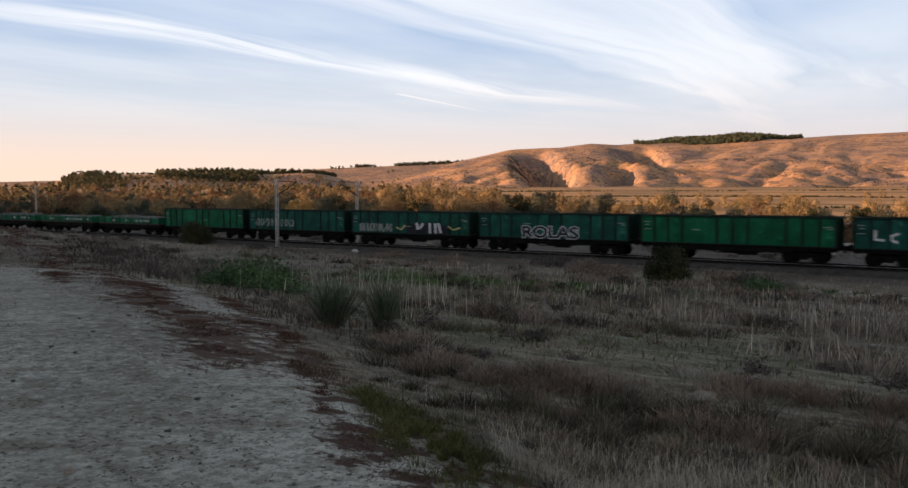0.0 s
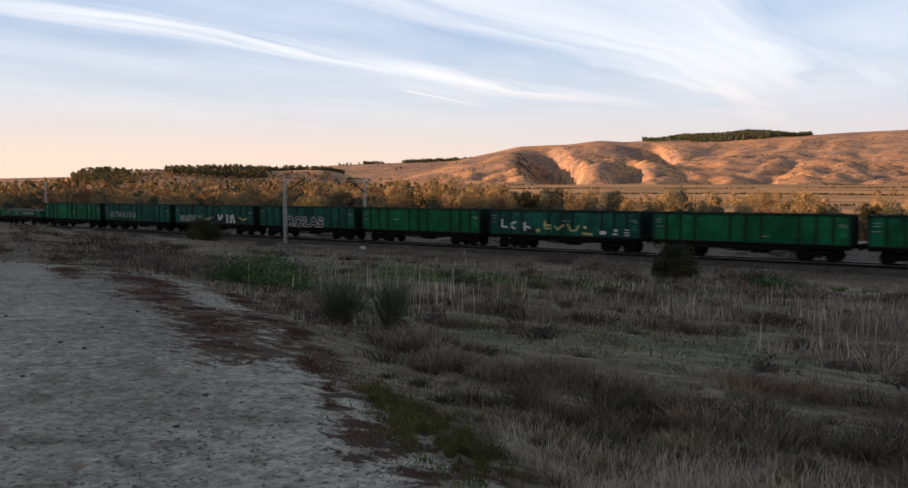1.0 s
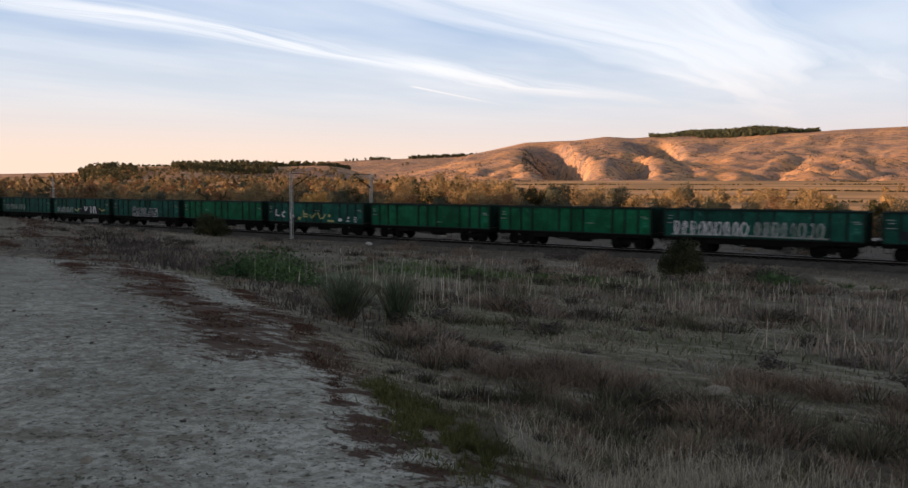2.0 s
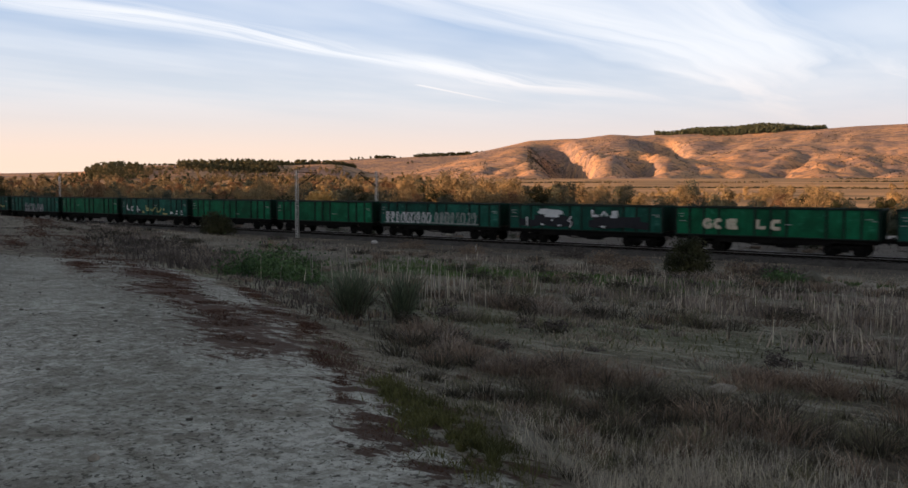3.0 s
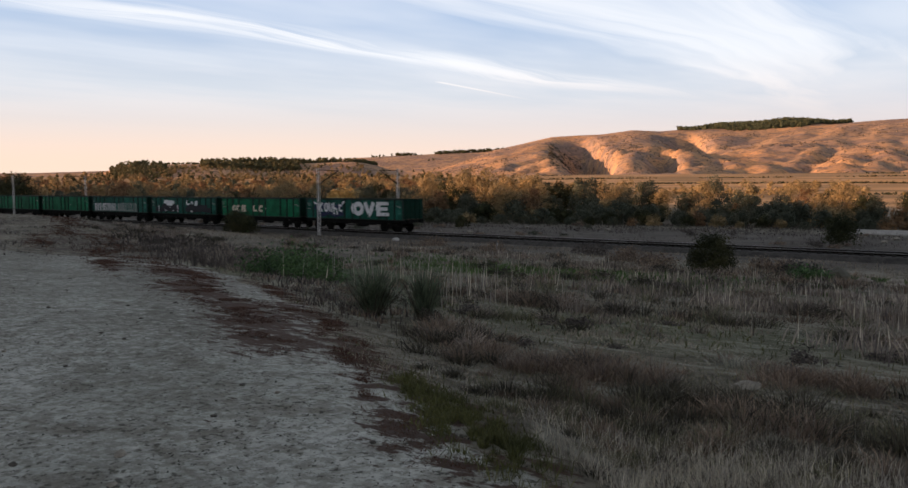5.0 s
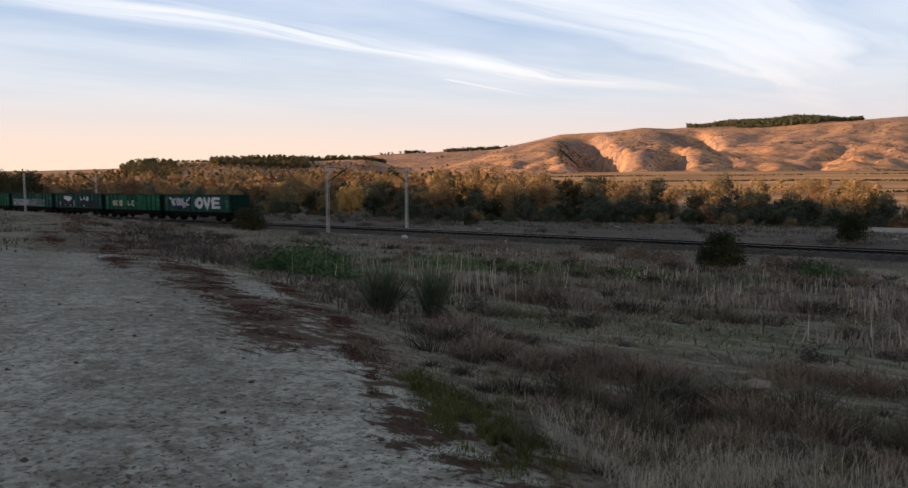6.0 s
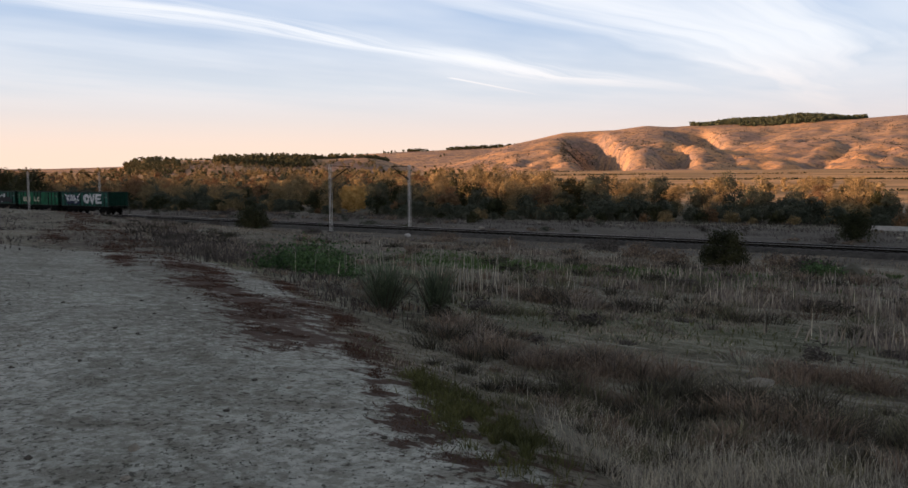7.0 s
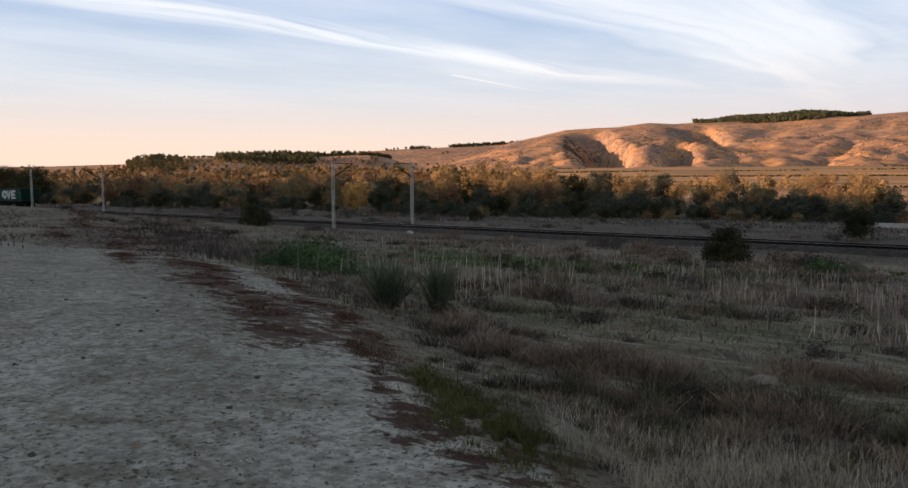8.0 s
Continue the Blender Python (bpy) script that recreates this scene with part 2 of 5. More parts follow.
M_GREYLEAF = leaf_material("grey_green_foliage", (0.032, 0.040, 0.028), (0.12, 0.130, 0.092), (0.13, 0.12, 0.08))
# yellow autumn leaf, with the sun on the tree put into its brightness
M_GOLDLEAF = leaf_material("yellow_autumn_sunlit_foliage", (0.42, 0.25, 0.075), (0.66, 0.41, 0.14), (0.70, 0.46, 0.18))
M_MESALEAF = leaf_material("olive_pine_foliage", (0.075, 0.075, 0.036), (0.15, 0.135, 0.066), (0.17, 0.14, 0.068))
M_SCRUB = leaf_material("grey_hill_scrub", (0.06, 0.05, 0.036), (0.12, 0.095, 0.065), (0.14, 0.11, 0.075))
# crest pines: greyer and lighter, distance haze painted into the leaf colour
M_CRESTPINE = leaf_material("hazy_hill_pine_foliage", (0.060, 0.072, 0.042), (0.11, 0.120, 0.068), (0.12, 0.12, 0.07))
M_PINE = leaf_material("pine_foliage", (0.025, 0.030, 0.012), (0.060, 0.062, 0.025), (0.075, 0.07, 0.03))

# ================= mesh helpers =================


def mesh_from(name, verts, faces, material=None, smooth=False):
    me = bpy.data.meshes.new(name)
    verts = np.asarray(verts, dtype=np.float32).reshape(-1, 3)
    me.from_pydata(verts.tolist() if len(verts) < 5000 else verts, [], faces if isinstance(faces, list) else faces.tolist())
    if material:
        me.materials.append(material)
    if smooth:
        me.polygons.foreach_set("use_smooth", np.ones(len(me.polygons), dtype=bool))
    me.update()
    return me


def under(ob, parent):
    ob.parent = parent
    return ob


def part(name, bm, material, parent, label=""):
    """Links a bmesh, or a mesh, as one mesh object under a thing or part."""
    if isinstance(bm, bmesh.types.BMesh):
        me = bpy.data.meshes.new(name)
        bm.to_mesh(me)
        bm.free()
        me.materials.append(material)
    else:
        me = bm
    ob = new(name, me)
    ob.parent = parent
    if label:
        ob["label"] = label
    return ob


def box(bm, cx, cy, cz, sx, sy, sz, bevel=0.0, turn=None):
    m = Matrix.Translation((cx, cy, cz)) @ (turn or Matrix.Identity(4)) @ Matrix.Diagonal((sx, sy, sz, 1))
    r = bmesh.ops.create_cube(bm, size=1.0, matrix=m)
    if bevel:
        edges = list({e for v in r["verts"] for e in v.link_edges})
        bmesh.ops.bevel(bm, geom=edges, offset=bevel, segments=1, affect="EDGES")
    return bm


def rod(bm, a, b, r0, r1=None, sides=8):
    a, b = Vector(a), Vector(b)
    d = b - a
    m = Matrix.Translation((a + b) / 2) @ d.to_track_quat("Z", "Y").to_matrix().to_4x4()
    bmesh.ops.create_cone(bm, cap_ends=True, segments=sides, radius1=r0, radius2=r0 if r1 is None else r1, depth=d.length, matrix=m)
    return bm


def smooth01(v):
    v = np.clip(v, 0, 1)
    return v * v * (3 - 2 * v)


def value_noise(x, y, scale, seed=0):
    """Smooth noise over the plan, -1 to 1, from a hashed lattice."""
    x, y = np.asarray(x, float) / scale, np.asarray(y, float) / scale
    xi, yi = np.floor(x), np.floor(y)
    fx, fy = smooth01(x - xi), smooth01(y - yi)

    def h(i, j):
        v = np.sin(i * 127.1 + j * 311.7 + seed * 74.7) * 43758.5453
        return (v - np.floor(v)) * 2 - 1

    return (h(xi, yi) * (1 - fx) + h(xi + 1, yi) * fx) * (1 - fy) + (h(xi, yi + 1) * (1 - fx) + h(xi + 1, yi + 1) * fx) * fy


# ================= ground =================
TRACK_Y = 57.3
PROFILE_Y = [-60, 0, 5, 9, 16, 28, 40, 48, 53, 62, 75, 110, 4000]
PROFILE_Z = [3.0, 2.85, 2.72, 2.4, 1.75, 1.0, 0.2, -0.35, -0.45, -0.45, -0.5, -1.0, -1.0]
EDGE_X = [-400, -88, -40, -22, -12, -7.4, -5.0, -3.1, -2.3, 0, 6, 60]
EDGE_Y = [190, 43, 23.5, 15.4, 10.1, 7.1, 5.2, 4.1, 3.3, 1.2, -2.5, -34]


def road_side(x, y):
    """Metres into the field from the ragged edge of the dirt road; below 0 on the road."""
    return (y - np.interp(x, EDGE_X, EDGE_Y)) * 0.82 + 0.35 * value_noise(x, y, 1.7, 3) + 0.2 * value_noise(x, y, 0.6, 4)


def ground_z(x, y):
    x, y = np.asarray(x, float), np.asarray(y, float)
    r = np.hypot(x, y)
    z = np.interp(y, PROFILE_Y, PROFILE_Z)
    z = z + np.where(y > 60, 14 * smooth01((r - 180) / 600), 0)
    z = z + 1.3 * np.exp(-(((x + 98) / 32) ** 2 + ((y - 40) / 7) ** 2))
    # an unseen hill added behind, which keeps the low sun off the field
    # crest steps and notch set how high the trees stand in its shade
    z = z + (36.0 + 7.0 * smooth01((-x - 310) / 22) + 1.5 * smooth01((x + 292) / 15) - 3.0 * np.exp(-(((x + 303) / 7) ** 2))) * smooth01((-y - 50) / 110) * (1 + 0.035 * value_noise(x, y, 60, 8) + 0.02 * value_noise(x, y, 23, 9))
    side = road_side(x, y)
    near = np.clip(1 - r / 90, 0, 1)
    z = z + near * (0.06 * value_noise(x, y, 2.6, 1) + 0.03 * value_noise(x, y, 0.9, 2)) * (0.25 + smooth01(side / 2))
    z = z + 0.22 * smooth01((r - 14) / 25) * smooth01((50 - y) / 6) * smooth01((y + 40) / 20) * (value_noise(x, y, 9, 5) + 0.5 * value_noise(x, y, 4, 6))
    z = z - near * 0.16 * smooth01(side / 1.6) * (y > 0)
    return z


def spread(n, near, far):
    u = np.linspace(-1, 1, n)
    b = math.asinh(far / near)
    return near * np.sinh(b * u)


# mats of dead russet weed: middle, half lengths and turn in plan
RUSSET = [(-7.0, 6.75, 0.9, 0.13, 142), (-9.8, 8.55, 1.2, 0.16, 146), (-5.9, 5.8, 0.6, 0.11, 140), (-16, 11.3, 1.8, 0.28, 150), (-12.2, 8.75, 1.4, 0.32, 150),
          (-10.6, 8.1, 1.3, 0.42, 148), (-7.3, 6.0, 0.9, 0.42, 145), (-8.8, 6.95, 1.2, 0.5, 148), (-14.5, 9.7, 1.6, 0.5, 150), (-19, 12.4, 2.4, 0.6, 152), (-27, 16.6, 4.0, 0.8, 153),
          (-38, 22, 5, 0.9, 153), (-5.0, 5.1, 0.35, 0.10, 140), (-4.6, 4.75, 0.40, 0.07, 140), (-3.6, 4.15, 0.55, 0.2, 142), (-2.75, 3.6, 0.3, 0.15, 140),
          (-8.3, 7.9, 1.1, 0.16, 142), (-6.3, 6.5, 0.8, 0.12, 140), (-12.8, 10.7, 1.8, 0.2, 148), (-50, 27.5, 7, 0.8, 153), (-33, 18, 5, 0.5, 153), (-22, 12.2, 3, 0.35, 152), (-62, 31, 9, 0.9, 155),
          (-45, 21, 6, 0.5, 155), (-70, 27, 10, 0.7, 158), (-58, 36, 6, 0.8, 150), (-80, 40, 9, 1.0, 160)]


def make_ground():
    xs = -6 + spread(350, 6.0, 4200)
    ys = 7 + spread(350, 6.0, 4200)
    gx, gy = np.meshgrid(xs, ys)
    gz = ground_z(gx, gy)
    v = np.stack([gx, gy, gz], -1).reshape(-1, 3)
    n = len(xs)
    i = (np.arange(n - 1)[:, None] * n + np.arange(n - 1)).ravel()
    me = mesh_from("ground", v, np.stack([i, i + 1, i + n + 1, i + n], -1), None, True)
    side = road_side(v[:, 0], v[:, 1])
    x, y = v[:, 0], v[:, 1]
    rough_edge = value_noise(x, y, 1.2, 21) * 0.6 + value_noise(x, y, 0.45, 22) * 0.4
    road = smooth01(0.5 - side * 1.2)
    road = road * (1 - 0.8 * smooth01((np.hypot(x, y) - 15) / 35))
    road = np.maximum(road, smooth01(1.2 - np.abs(y - np.interp(x, [-60, -46, -26, -10], [44, 38, 28.6, 25])) / 2.6 + 0.5 * rough_edge) * smooth01((-14 - x) / 6) * smooth01((x + 75) / 10) * 0.42)
    green = np.exp(-(((x + 17) / 7) ** 2 + ((y - 28) / 4.5) ** 2)) + 0.7 * np.exp(-(((x + 19) / 5) ** 2 + ((y - 17) / 4) ** 2)) + 0.35 * np.exp(-(((x + 6) / 5) ** 2 + ((y - 13) / 3.5) ** 2))
    gravel = smooth01((y - 47) / 5) * smooth01((92 - y) / 12)
    # far fields beyond the shade, which get the sunlit gold
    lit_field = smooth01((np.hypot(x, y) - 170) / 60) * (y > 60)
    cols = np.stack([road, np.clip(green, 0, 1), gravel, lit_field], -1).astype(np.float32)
    at = me.attributes.new("cover", "FLOAT_COLOR", "POINT")
    at.data.foreach_set("color", cols.ravel())
    mats = np.zeros((len(x), 4), dtype=np.float32)
    mats[:, 0] = 0.62 * np.exp(-(((side - 0.25) / 0.35) ** 2)) * smooth01((40 - np.hypot(x, y)) / 15)
    mats[:, 3] = smooth01((side - 0.6) / 1.2) * smooth01((9.5 - y - 1.0 * value_noise(x, y, 2.2, 23)) / 3.0) * smooth01((y + 6) / 4)
    mats[:, 2] = 0.5 * np.exp(-(((side + 1.9) / 0.9) ** 2)) + 0.3 * np.exp(-(((side + 4.6) / 0.8) ** 2)) + 0.6 * smooth01((np.hypot(x, y) - 5) / 9) * (0.8 + 0.4 * value_noise(x, y, 3.0, 25))
    mats[:, 1] = 0.75 * smooth01((-x - 20) / 12) * smooth01((side + 7) / 4) * np.maximum(smooth01((54 - y) / 4), smooth01((-x - 55) / 15) * smooth01((88 - y) / 6)) * (0.75 + 0.5 * value_noise(x, y, 6, 24)) * smooth01((y + 30) / 20)
    for cx, cy, sx, sy, turn in RUSSET:
        c, sn = math.cos(radians(turn)), math.sin(radians(turn))
        u, w = (x - cx) * c + (y - cy) * sn, -(x - cx) * sn + (y - cy) * c
        mats[:, 1 if cx < -24 else 0] = np.maximum(mats[:, 1 if cx < -24 else 0], np.exp(-((u / (1.5 * sx)) ** 2 + (w / (1.5 * sy)) ** 2)))
    st = me.attributes.new("stain", "FLOAT_COLOR", "POINT")
    st.data.foreach_set("color", mats.ravel())
    m = bpy.data.materials.new("ground_cover")
    m.use_nodes = True
    n = Nodes(m.node_tree)
    a = n.t.nodes.new("ShaderNodeAttribute")
    a.attribute_name = "cover"
    sep = n.add("ShaderNodeSeparateColor", Color=a.outputs["Color"])
    st = n.t.nodes.new("ShaderNodeAttribute")
    st.attribute_name = "stain"
    sst = n.add("ShaderNodeSeparateColor", Color=st.outputs["Color"])
    co = n.add("ShaderNodeTexCoord").outputs["Object"]
    n1, n2, n3 = n.noise(co, 0.35, 5, 0.6), n.noise(co, 2.6, 8, 0.72), n.noise(co, 13, 8, 0.78)
    n4 = n.noise(co, 7.5, 7, 0.8)
    soil = n.mix(n.step(n1, 0.35, 0.65), (0.12, 0.105, 0.080, 1), (0.26, 0.232, 0.18, 1))
    soil = n.mix(n.math("MULTIPLY", n.step(n2, 0.48, 0.62), 0.85), soil, (0.085, 0.070, 0.050, 1))
    soil = n.mix(n.math("MULTIPLY", n.step(n3, 0.50, 0.60), 0.8), soil, (0.055, 0.047, 0.034, 1))
    soil = n.mix(n.math("MULTIPLY", n.step(n4, 0.56, 0.66), 0.7), soil, (0.30, 0.265, 0.205, 1))
    dirt = n.mix(n.step(n1, 0.35, 0.65), (0.50, 0.505, 0.455, 1), (0.64, 0.64, 0.585, 1))
    dirt = n.mix(n.math("MULTIPLY", n.step(n2, 0.48, 0.60), 0.45), dirt, (0.20, 0.182, 0.148, 1))
    dirt = n.mix(n.math("MULTIPLY", n.step(n3, 0.51, 0.59), 0.5), dirt, (0.10, 0.092, 0.076, 1))
    dirt = n.mix(n.math("MULTIPLY", n.step(n4, 0.57, 0.66), 0.55), dirt, (0.62, 0.60, 0.54, 1))
    dirt = n.mix(n.math("MULTIPLY", n.step(n.noise(n.mapping(co, loc=(9, 4, 0)), 5.0, 8, 0.75), 0.53, 0.62), 0.45), dirt, (0.13, 0.122, 0.095, 1))
    blot = n.noise(n.mapping(co, loc=(1, 5, 0)), 1.5, 7, 0.72)
    dirt = n.mix(n.math("MULTIPLY", n.step(blot, 0.53, 0.63), 0.45), dirt, (0.17, 0.145, 0.115, 1))
    mottle = n.noise(n.mapping(co, loc=(6, 2, 0)), 10.0, 6, 0.62, 0.3)
    dirt = n.mix(n.math("MULTIPLY", n.step(mottle, 0.47, 0.57), 0.55), dirt, (0.23, 0.22, 0.175, 1))
    fleck = n.noise(n.mapping(co, loc=(3, 7, 0)), 21, 3, 0.6)
    dirt = n.mix(n.math("MULTIPLY", n.step(n.math("ADD", fleck, n.math("MULTIPLY", n.math("SUBTRACT", n2, 0.5), 0.35)), 0.585, 0.625), 0.85), dirt, (0.065, 0.062, 0.052, 1))
    dirt = n.mix(n.math("MULTIPLY", n.math("MULTIPLY", sst.outputs[2], n.step(n4, 0.36, 0.54)), 0.85), dirt, (0.135, 0.128, 0.104, 1))
    soil = n.mix(n.math("MULTIPLY", st.outputs["Alpha"], 0.45), soil, n.mix(n4, (0.045, 0.034, 0.025, 1), (0.14, 0.105, 0.078, 1)))
    straw = n.noise(n.mapping(co, rot=(0, 0, radians(12)), scale=(0.9, 2.6, 1)), 1.1, 7, 0.7)
    soil = n.mix(n.math("MULTIPLY", n.step(straw, 0.50, 0.62), 0.7), soil, (0.34, 0.325, 0.265, 1))
    grass = n.mix(n2, (0.045, 0.085, 0.022, 1), (0.10, 0.14, 0.05, 1))
    grey = n.mix(n.step(n3, 0.35, 0.65), (0.075, 0.062, 0.053, 1), (0.185, 0.160, 0.14, 1))
    grey = n.mix(n.math("MULTIPLY", n.step(n1, 0.42, 0.60), 0.55), grey, (0.065, 0.055, 0.046, 1))
    grey = n.mix(n.math("MULTIPLY", n.step(n2, 0.48, 0.62), 0.6), grey, (0.09, 0.085, 0.06, 1))
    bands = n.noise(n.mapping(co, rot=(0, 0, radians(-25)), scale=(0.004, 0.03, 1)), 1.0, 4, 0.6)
    # dry gold fields, with the low sun's warmth put into the colour
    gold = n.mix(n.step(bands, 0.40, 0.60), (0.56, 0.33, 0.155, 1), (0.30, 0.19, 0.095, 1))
    c = n.mix(sep.outputs[1], soil, grass)
    c = n.mix(sep.outputs[2], c, grey)
    c = n.mix(n.step(n.math("ADD", sep.outputs[0], n.math("MULTIPLY", n.math("SUBTRACT", n2, 0.5), 0.9)), 0.35, 0.65), c, dirt)
    ragged = n.noise(n.mapping(co, rot=(0, 0, radians(-33)), scale=(1.2, 3.0, 1)), 2.2, 6, 0.7)
    russet = n.mix(n3, (0.035, 0.019, 0.014, 1), (0.105, 0.056, 0.040, 1))
    c = n.mix(n.math("MULTIPLY", n.step(n.math("ADD", n.math("MULTIPLY", sst.outputs[0], 0.92), n.math("MULTIPLY", n.math("SUBTRACT", ragged, 0.5), 2.8)), 0.42, 0.62), 0.9), c, russet)
    c = n.mix(n.math("MULTIPLY", n.step(n.math("ADD", n.math("MULTIPLY", sst.outputs[1], 0.7), n.math("MULTIPLY", n.math("SUBTRACT", ragged, 0.5), 2.8)), 0.40, 0.62), 0.85), c, (0.075, 0.058, 0.046, 1))
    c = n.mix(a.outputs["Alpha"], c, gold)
    b = n.add("ShaderNodeBsdfPrincipled", Base_Color=c, Roughness=0.95)
    b.inputs["Specular IOR Level"].default_value = 0.15
    relief = n.math("ADD", n.math("MULTIPLY", n2, 0.6), n.math("MULTIPLY", n3, 0.4))
    bp = n.add("ShaderNodeBump", Strength=0.9, Distance=0.08, Height=relief)
    n.put(b.inputs["Normal"], bp.outputs[0])
    n.add("ShaderNodeOutputMaterial", Surface=b.outputs[0])
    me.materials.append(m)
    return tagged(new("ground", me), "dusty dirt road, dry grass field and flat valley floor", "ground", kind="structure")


make_ground()

# ================= hills =================


def scrub_hill_material():
    m = bpy.data.materials.new("dry_hill_grass")
    m.use_nodes = True
    n = Nodes(m.node_tree)
    co = n.add("ShaderNodeTexCoord").outputs["Object"]
    a, b_, c_ = n.noise(co, 0.006, 5, 0.6), n.noise(co, 0.022, 7, 0.68, 0.4), n.noise(co, 0.14, 6, 0.75)
    col = n.mix(n.step(a, 0.38, 0.62), (0.60, 0.33, 0.165, 1), (0.50, 0.31, 0.19, 1))
    col = n.mix(n.math("MULTIPLY", n.step(b_, 0.45, 0.58), 0.85), col, (0.29, 0.205, 0.175, 1))
    col = n.mix(n.math("MULTIPLY", n.step(c_, 0.50, 0.60), 0.8), col, (0.15, 0.115, 0.090, 1))
    d_ = n.noise(n.mapping(co, loc=(40, 9, 0)), 0.05, 6, 0.72)
    col = n.mix(n.math("MULTIPLY", n.step(d_, 0.52, 0.62), 0.65), col, (0.18, 0.145, 0.13, 1))
    b = n.add("ShaderNodeBsdfPrincipled", Base_Color=col, Roughness=0.95)
    b.inputs["Specular IOR Level"].default_value = 0.1
    ridged = n.math("ABSOLUTE", n.math("SUBTRACT", b_, 0.5))
    bp = n.add("ShaderNodeBump", Strength=0.7, Distance=4.0, Height=n.math("ADD", ridged, n.math("MULTIPLY", c_, 0.10)))
    n.put(b.inputs["Normal"], bp.outputs[0])
    n.add("ShaderNodeOutputMaterial", Surface=b.outputs[0])
    return m


M_HILL = scrub_hill_material()
# the long ridge: bearing in degrees left of +y, and height of the crest over the valley
CREST_B = [-60, -20, 5, 9.4, 11.8, 13.5, 16.7, 19.2, 21.9, 23.2, 25, 27.1, 28.4, 30.6, 32.7, 34.6, 36.2, 37.9, 39.5, 41.5, 44, 60]
CREST_H = [76.0, 82.0, 84.5, 82.8, 80.2, 75.6, 72.9, 72.7, 77.3, 75.8, 78.3, 72.9, 72.2, 70.1, 60.2, 51.8, 39.2, 28.9, 21.1, 9.0, 0.0, 0.0]

KNOLL_B = [11, 11.8, 12.6, 13.5, 14.6, 15.5, 16.7, 19.2, 21, 22]
KNOLL_H = [0.0, 0.0, 2.5, 8.8, 11.8, 13.2, 10.7, 10.2, 1.0, 0.0]


def ridge_z(x, y):
    r = np.hypot(x, y)
    b = np.degrees(np.arctan2(-x, y))
    crest = np.interp(b, CREST_B, CREST_H)
    warp = value_noise(x, y, 260, 31) * 60
    rise = np.clip((r - 640 + warp * (1 - smooth01((r - 850) / 250))) / 610, 0, 1.25)
    body = crest * (rise ** 1.1) * np.where(rise > 1, 1 - 0.35 * (rise - 1), 1)
    # a wooded knoll that shows over the crest
    body = body + np.interp(b, KNOLL_B, KNOLL_H) * smooth01((rise - 1.0) * 6)
    wx, wy = x + warp * 0.7, y * 0.45 + 30 * value_noise(x, y, 120, 35)
    gully = (1 - np.abs(value_noise(wx, wy, 120, 32))) ** 2 * 13 + (1 - np.abs(value_noise(wx, wy, 52, 33))) ** 2 * 9 + (1 - np.abs(value_noise(x, y * 0.6, 24, 34))) ** 2 * 5 + 2.5 * value_noise(x, y, 11, 36)
    foot = smooth01(rise * 4) * (1 - 0.55 * smooth01((rise - 0.35) * 2.5))
    env = foot * smooth01(crest / 40) * smooth01((1.08 - rise) * 4)
    c1, c2, c3 = b - 27.75 - (r - 1000) * 0.003, b - 20.9 - (r - 1100) * 0.003, b - 22.8 - (r - 850) * 0.003
    hollow = 58 * np.exp(-np.where(c1 > 0, (c1 / 1.8) ** 2, (c1 / 0.6) ** 2)) * smooth01((rise - 0.08) * 3) * smooth01((1.12 - rise) * 3)
    hollow2 = 34 * np.exp(-np.where(c2 > 0, (c2 / 1.6) ** 2, (c2 / 0.7) ** 2)) * smooth01((rise - 0.45) * 4) * smooth01((1.1 - rise) * 4)
    hollow3 = 22 * np.exp(-np.where(c3 > 0, (c3 / 1.3) ** 2, (c3 / 0.6) ** 2)) * smooth01((rise - 0.12) * 5) * smooth01((0.6 - rise) * 4)
    return -2 + body + 6 * smooth01((r - 500) / 200) - env * (gully - 9) - hollow - hollow2 - hollow3


def polar_sheet(name, zf, b0, b1, nb, r0, r1, nr, material):
    bb, rr = np.meshgrid(np.radians(np.linspace(b0, b1, nb)), np.geomspace(r0, r1, nr))
    x, y = -np.sin(bb) * rr, np.cos(bb) * rr
    v = np.stack([x, y, zf(x, y)], -1).reshape(-1, 3)
    i = (np.arange(nr - 1)[:, None] * nb + np.arange(nb - 1)).ravel()
    return new(name, mesh_from(name, v, np.stack([i + nb, i + nb + 1, i + 1, i], -1), material, True))


tagged(polar_sheet("hill_ridge", ridge_z, -60, 95, 540, 480, 2100, 150, M_HILL), "bare sunlit hills with tan dry grass and gullies", "hill", kind="structure")


def plateau_z(x, y):
    """The far dry fields, rising to the skyline beyond the low hill."""
    r = np.hypot(x, y)
    b = np.degrees(np.arctan2(-x, y))
    top = np.interp(b, [20, 34, 37.9, 39.5, 42, 44.5, 46, 48.5, 54, 58, 61, 65, 72, 100], [78, 80, 74, 71, 68, 64, 60, 56, 50, 42, 37, 33, 31, 28])
    rise = smooth01((r - 1000 + 40 * value_noise(x, y, 160, 45)) / 700)
    return -3 + top * rise + 3 * value_noise(x, y, 130, 46) * rise * (1 - rise) * 4


tagged(polar_sheet("far_plateau", plateau_z, 28, 100, 260, 900, 2300, 50, M_HILL), "pale dry fields on a far plateau", "hill", kind="structure")


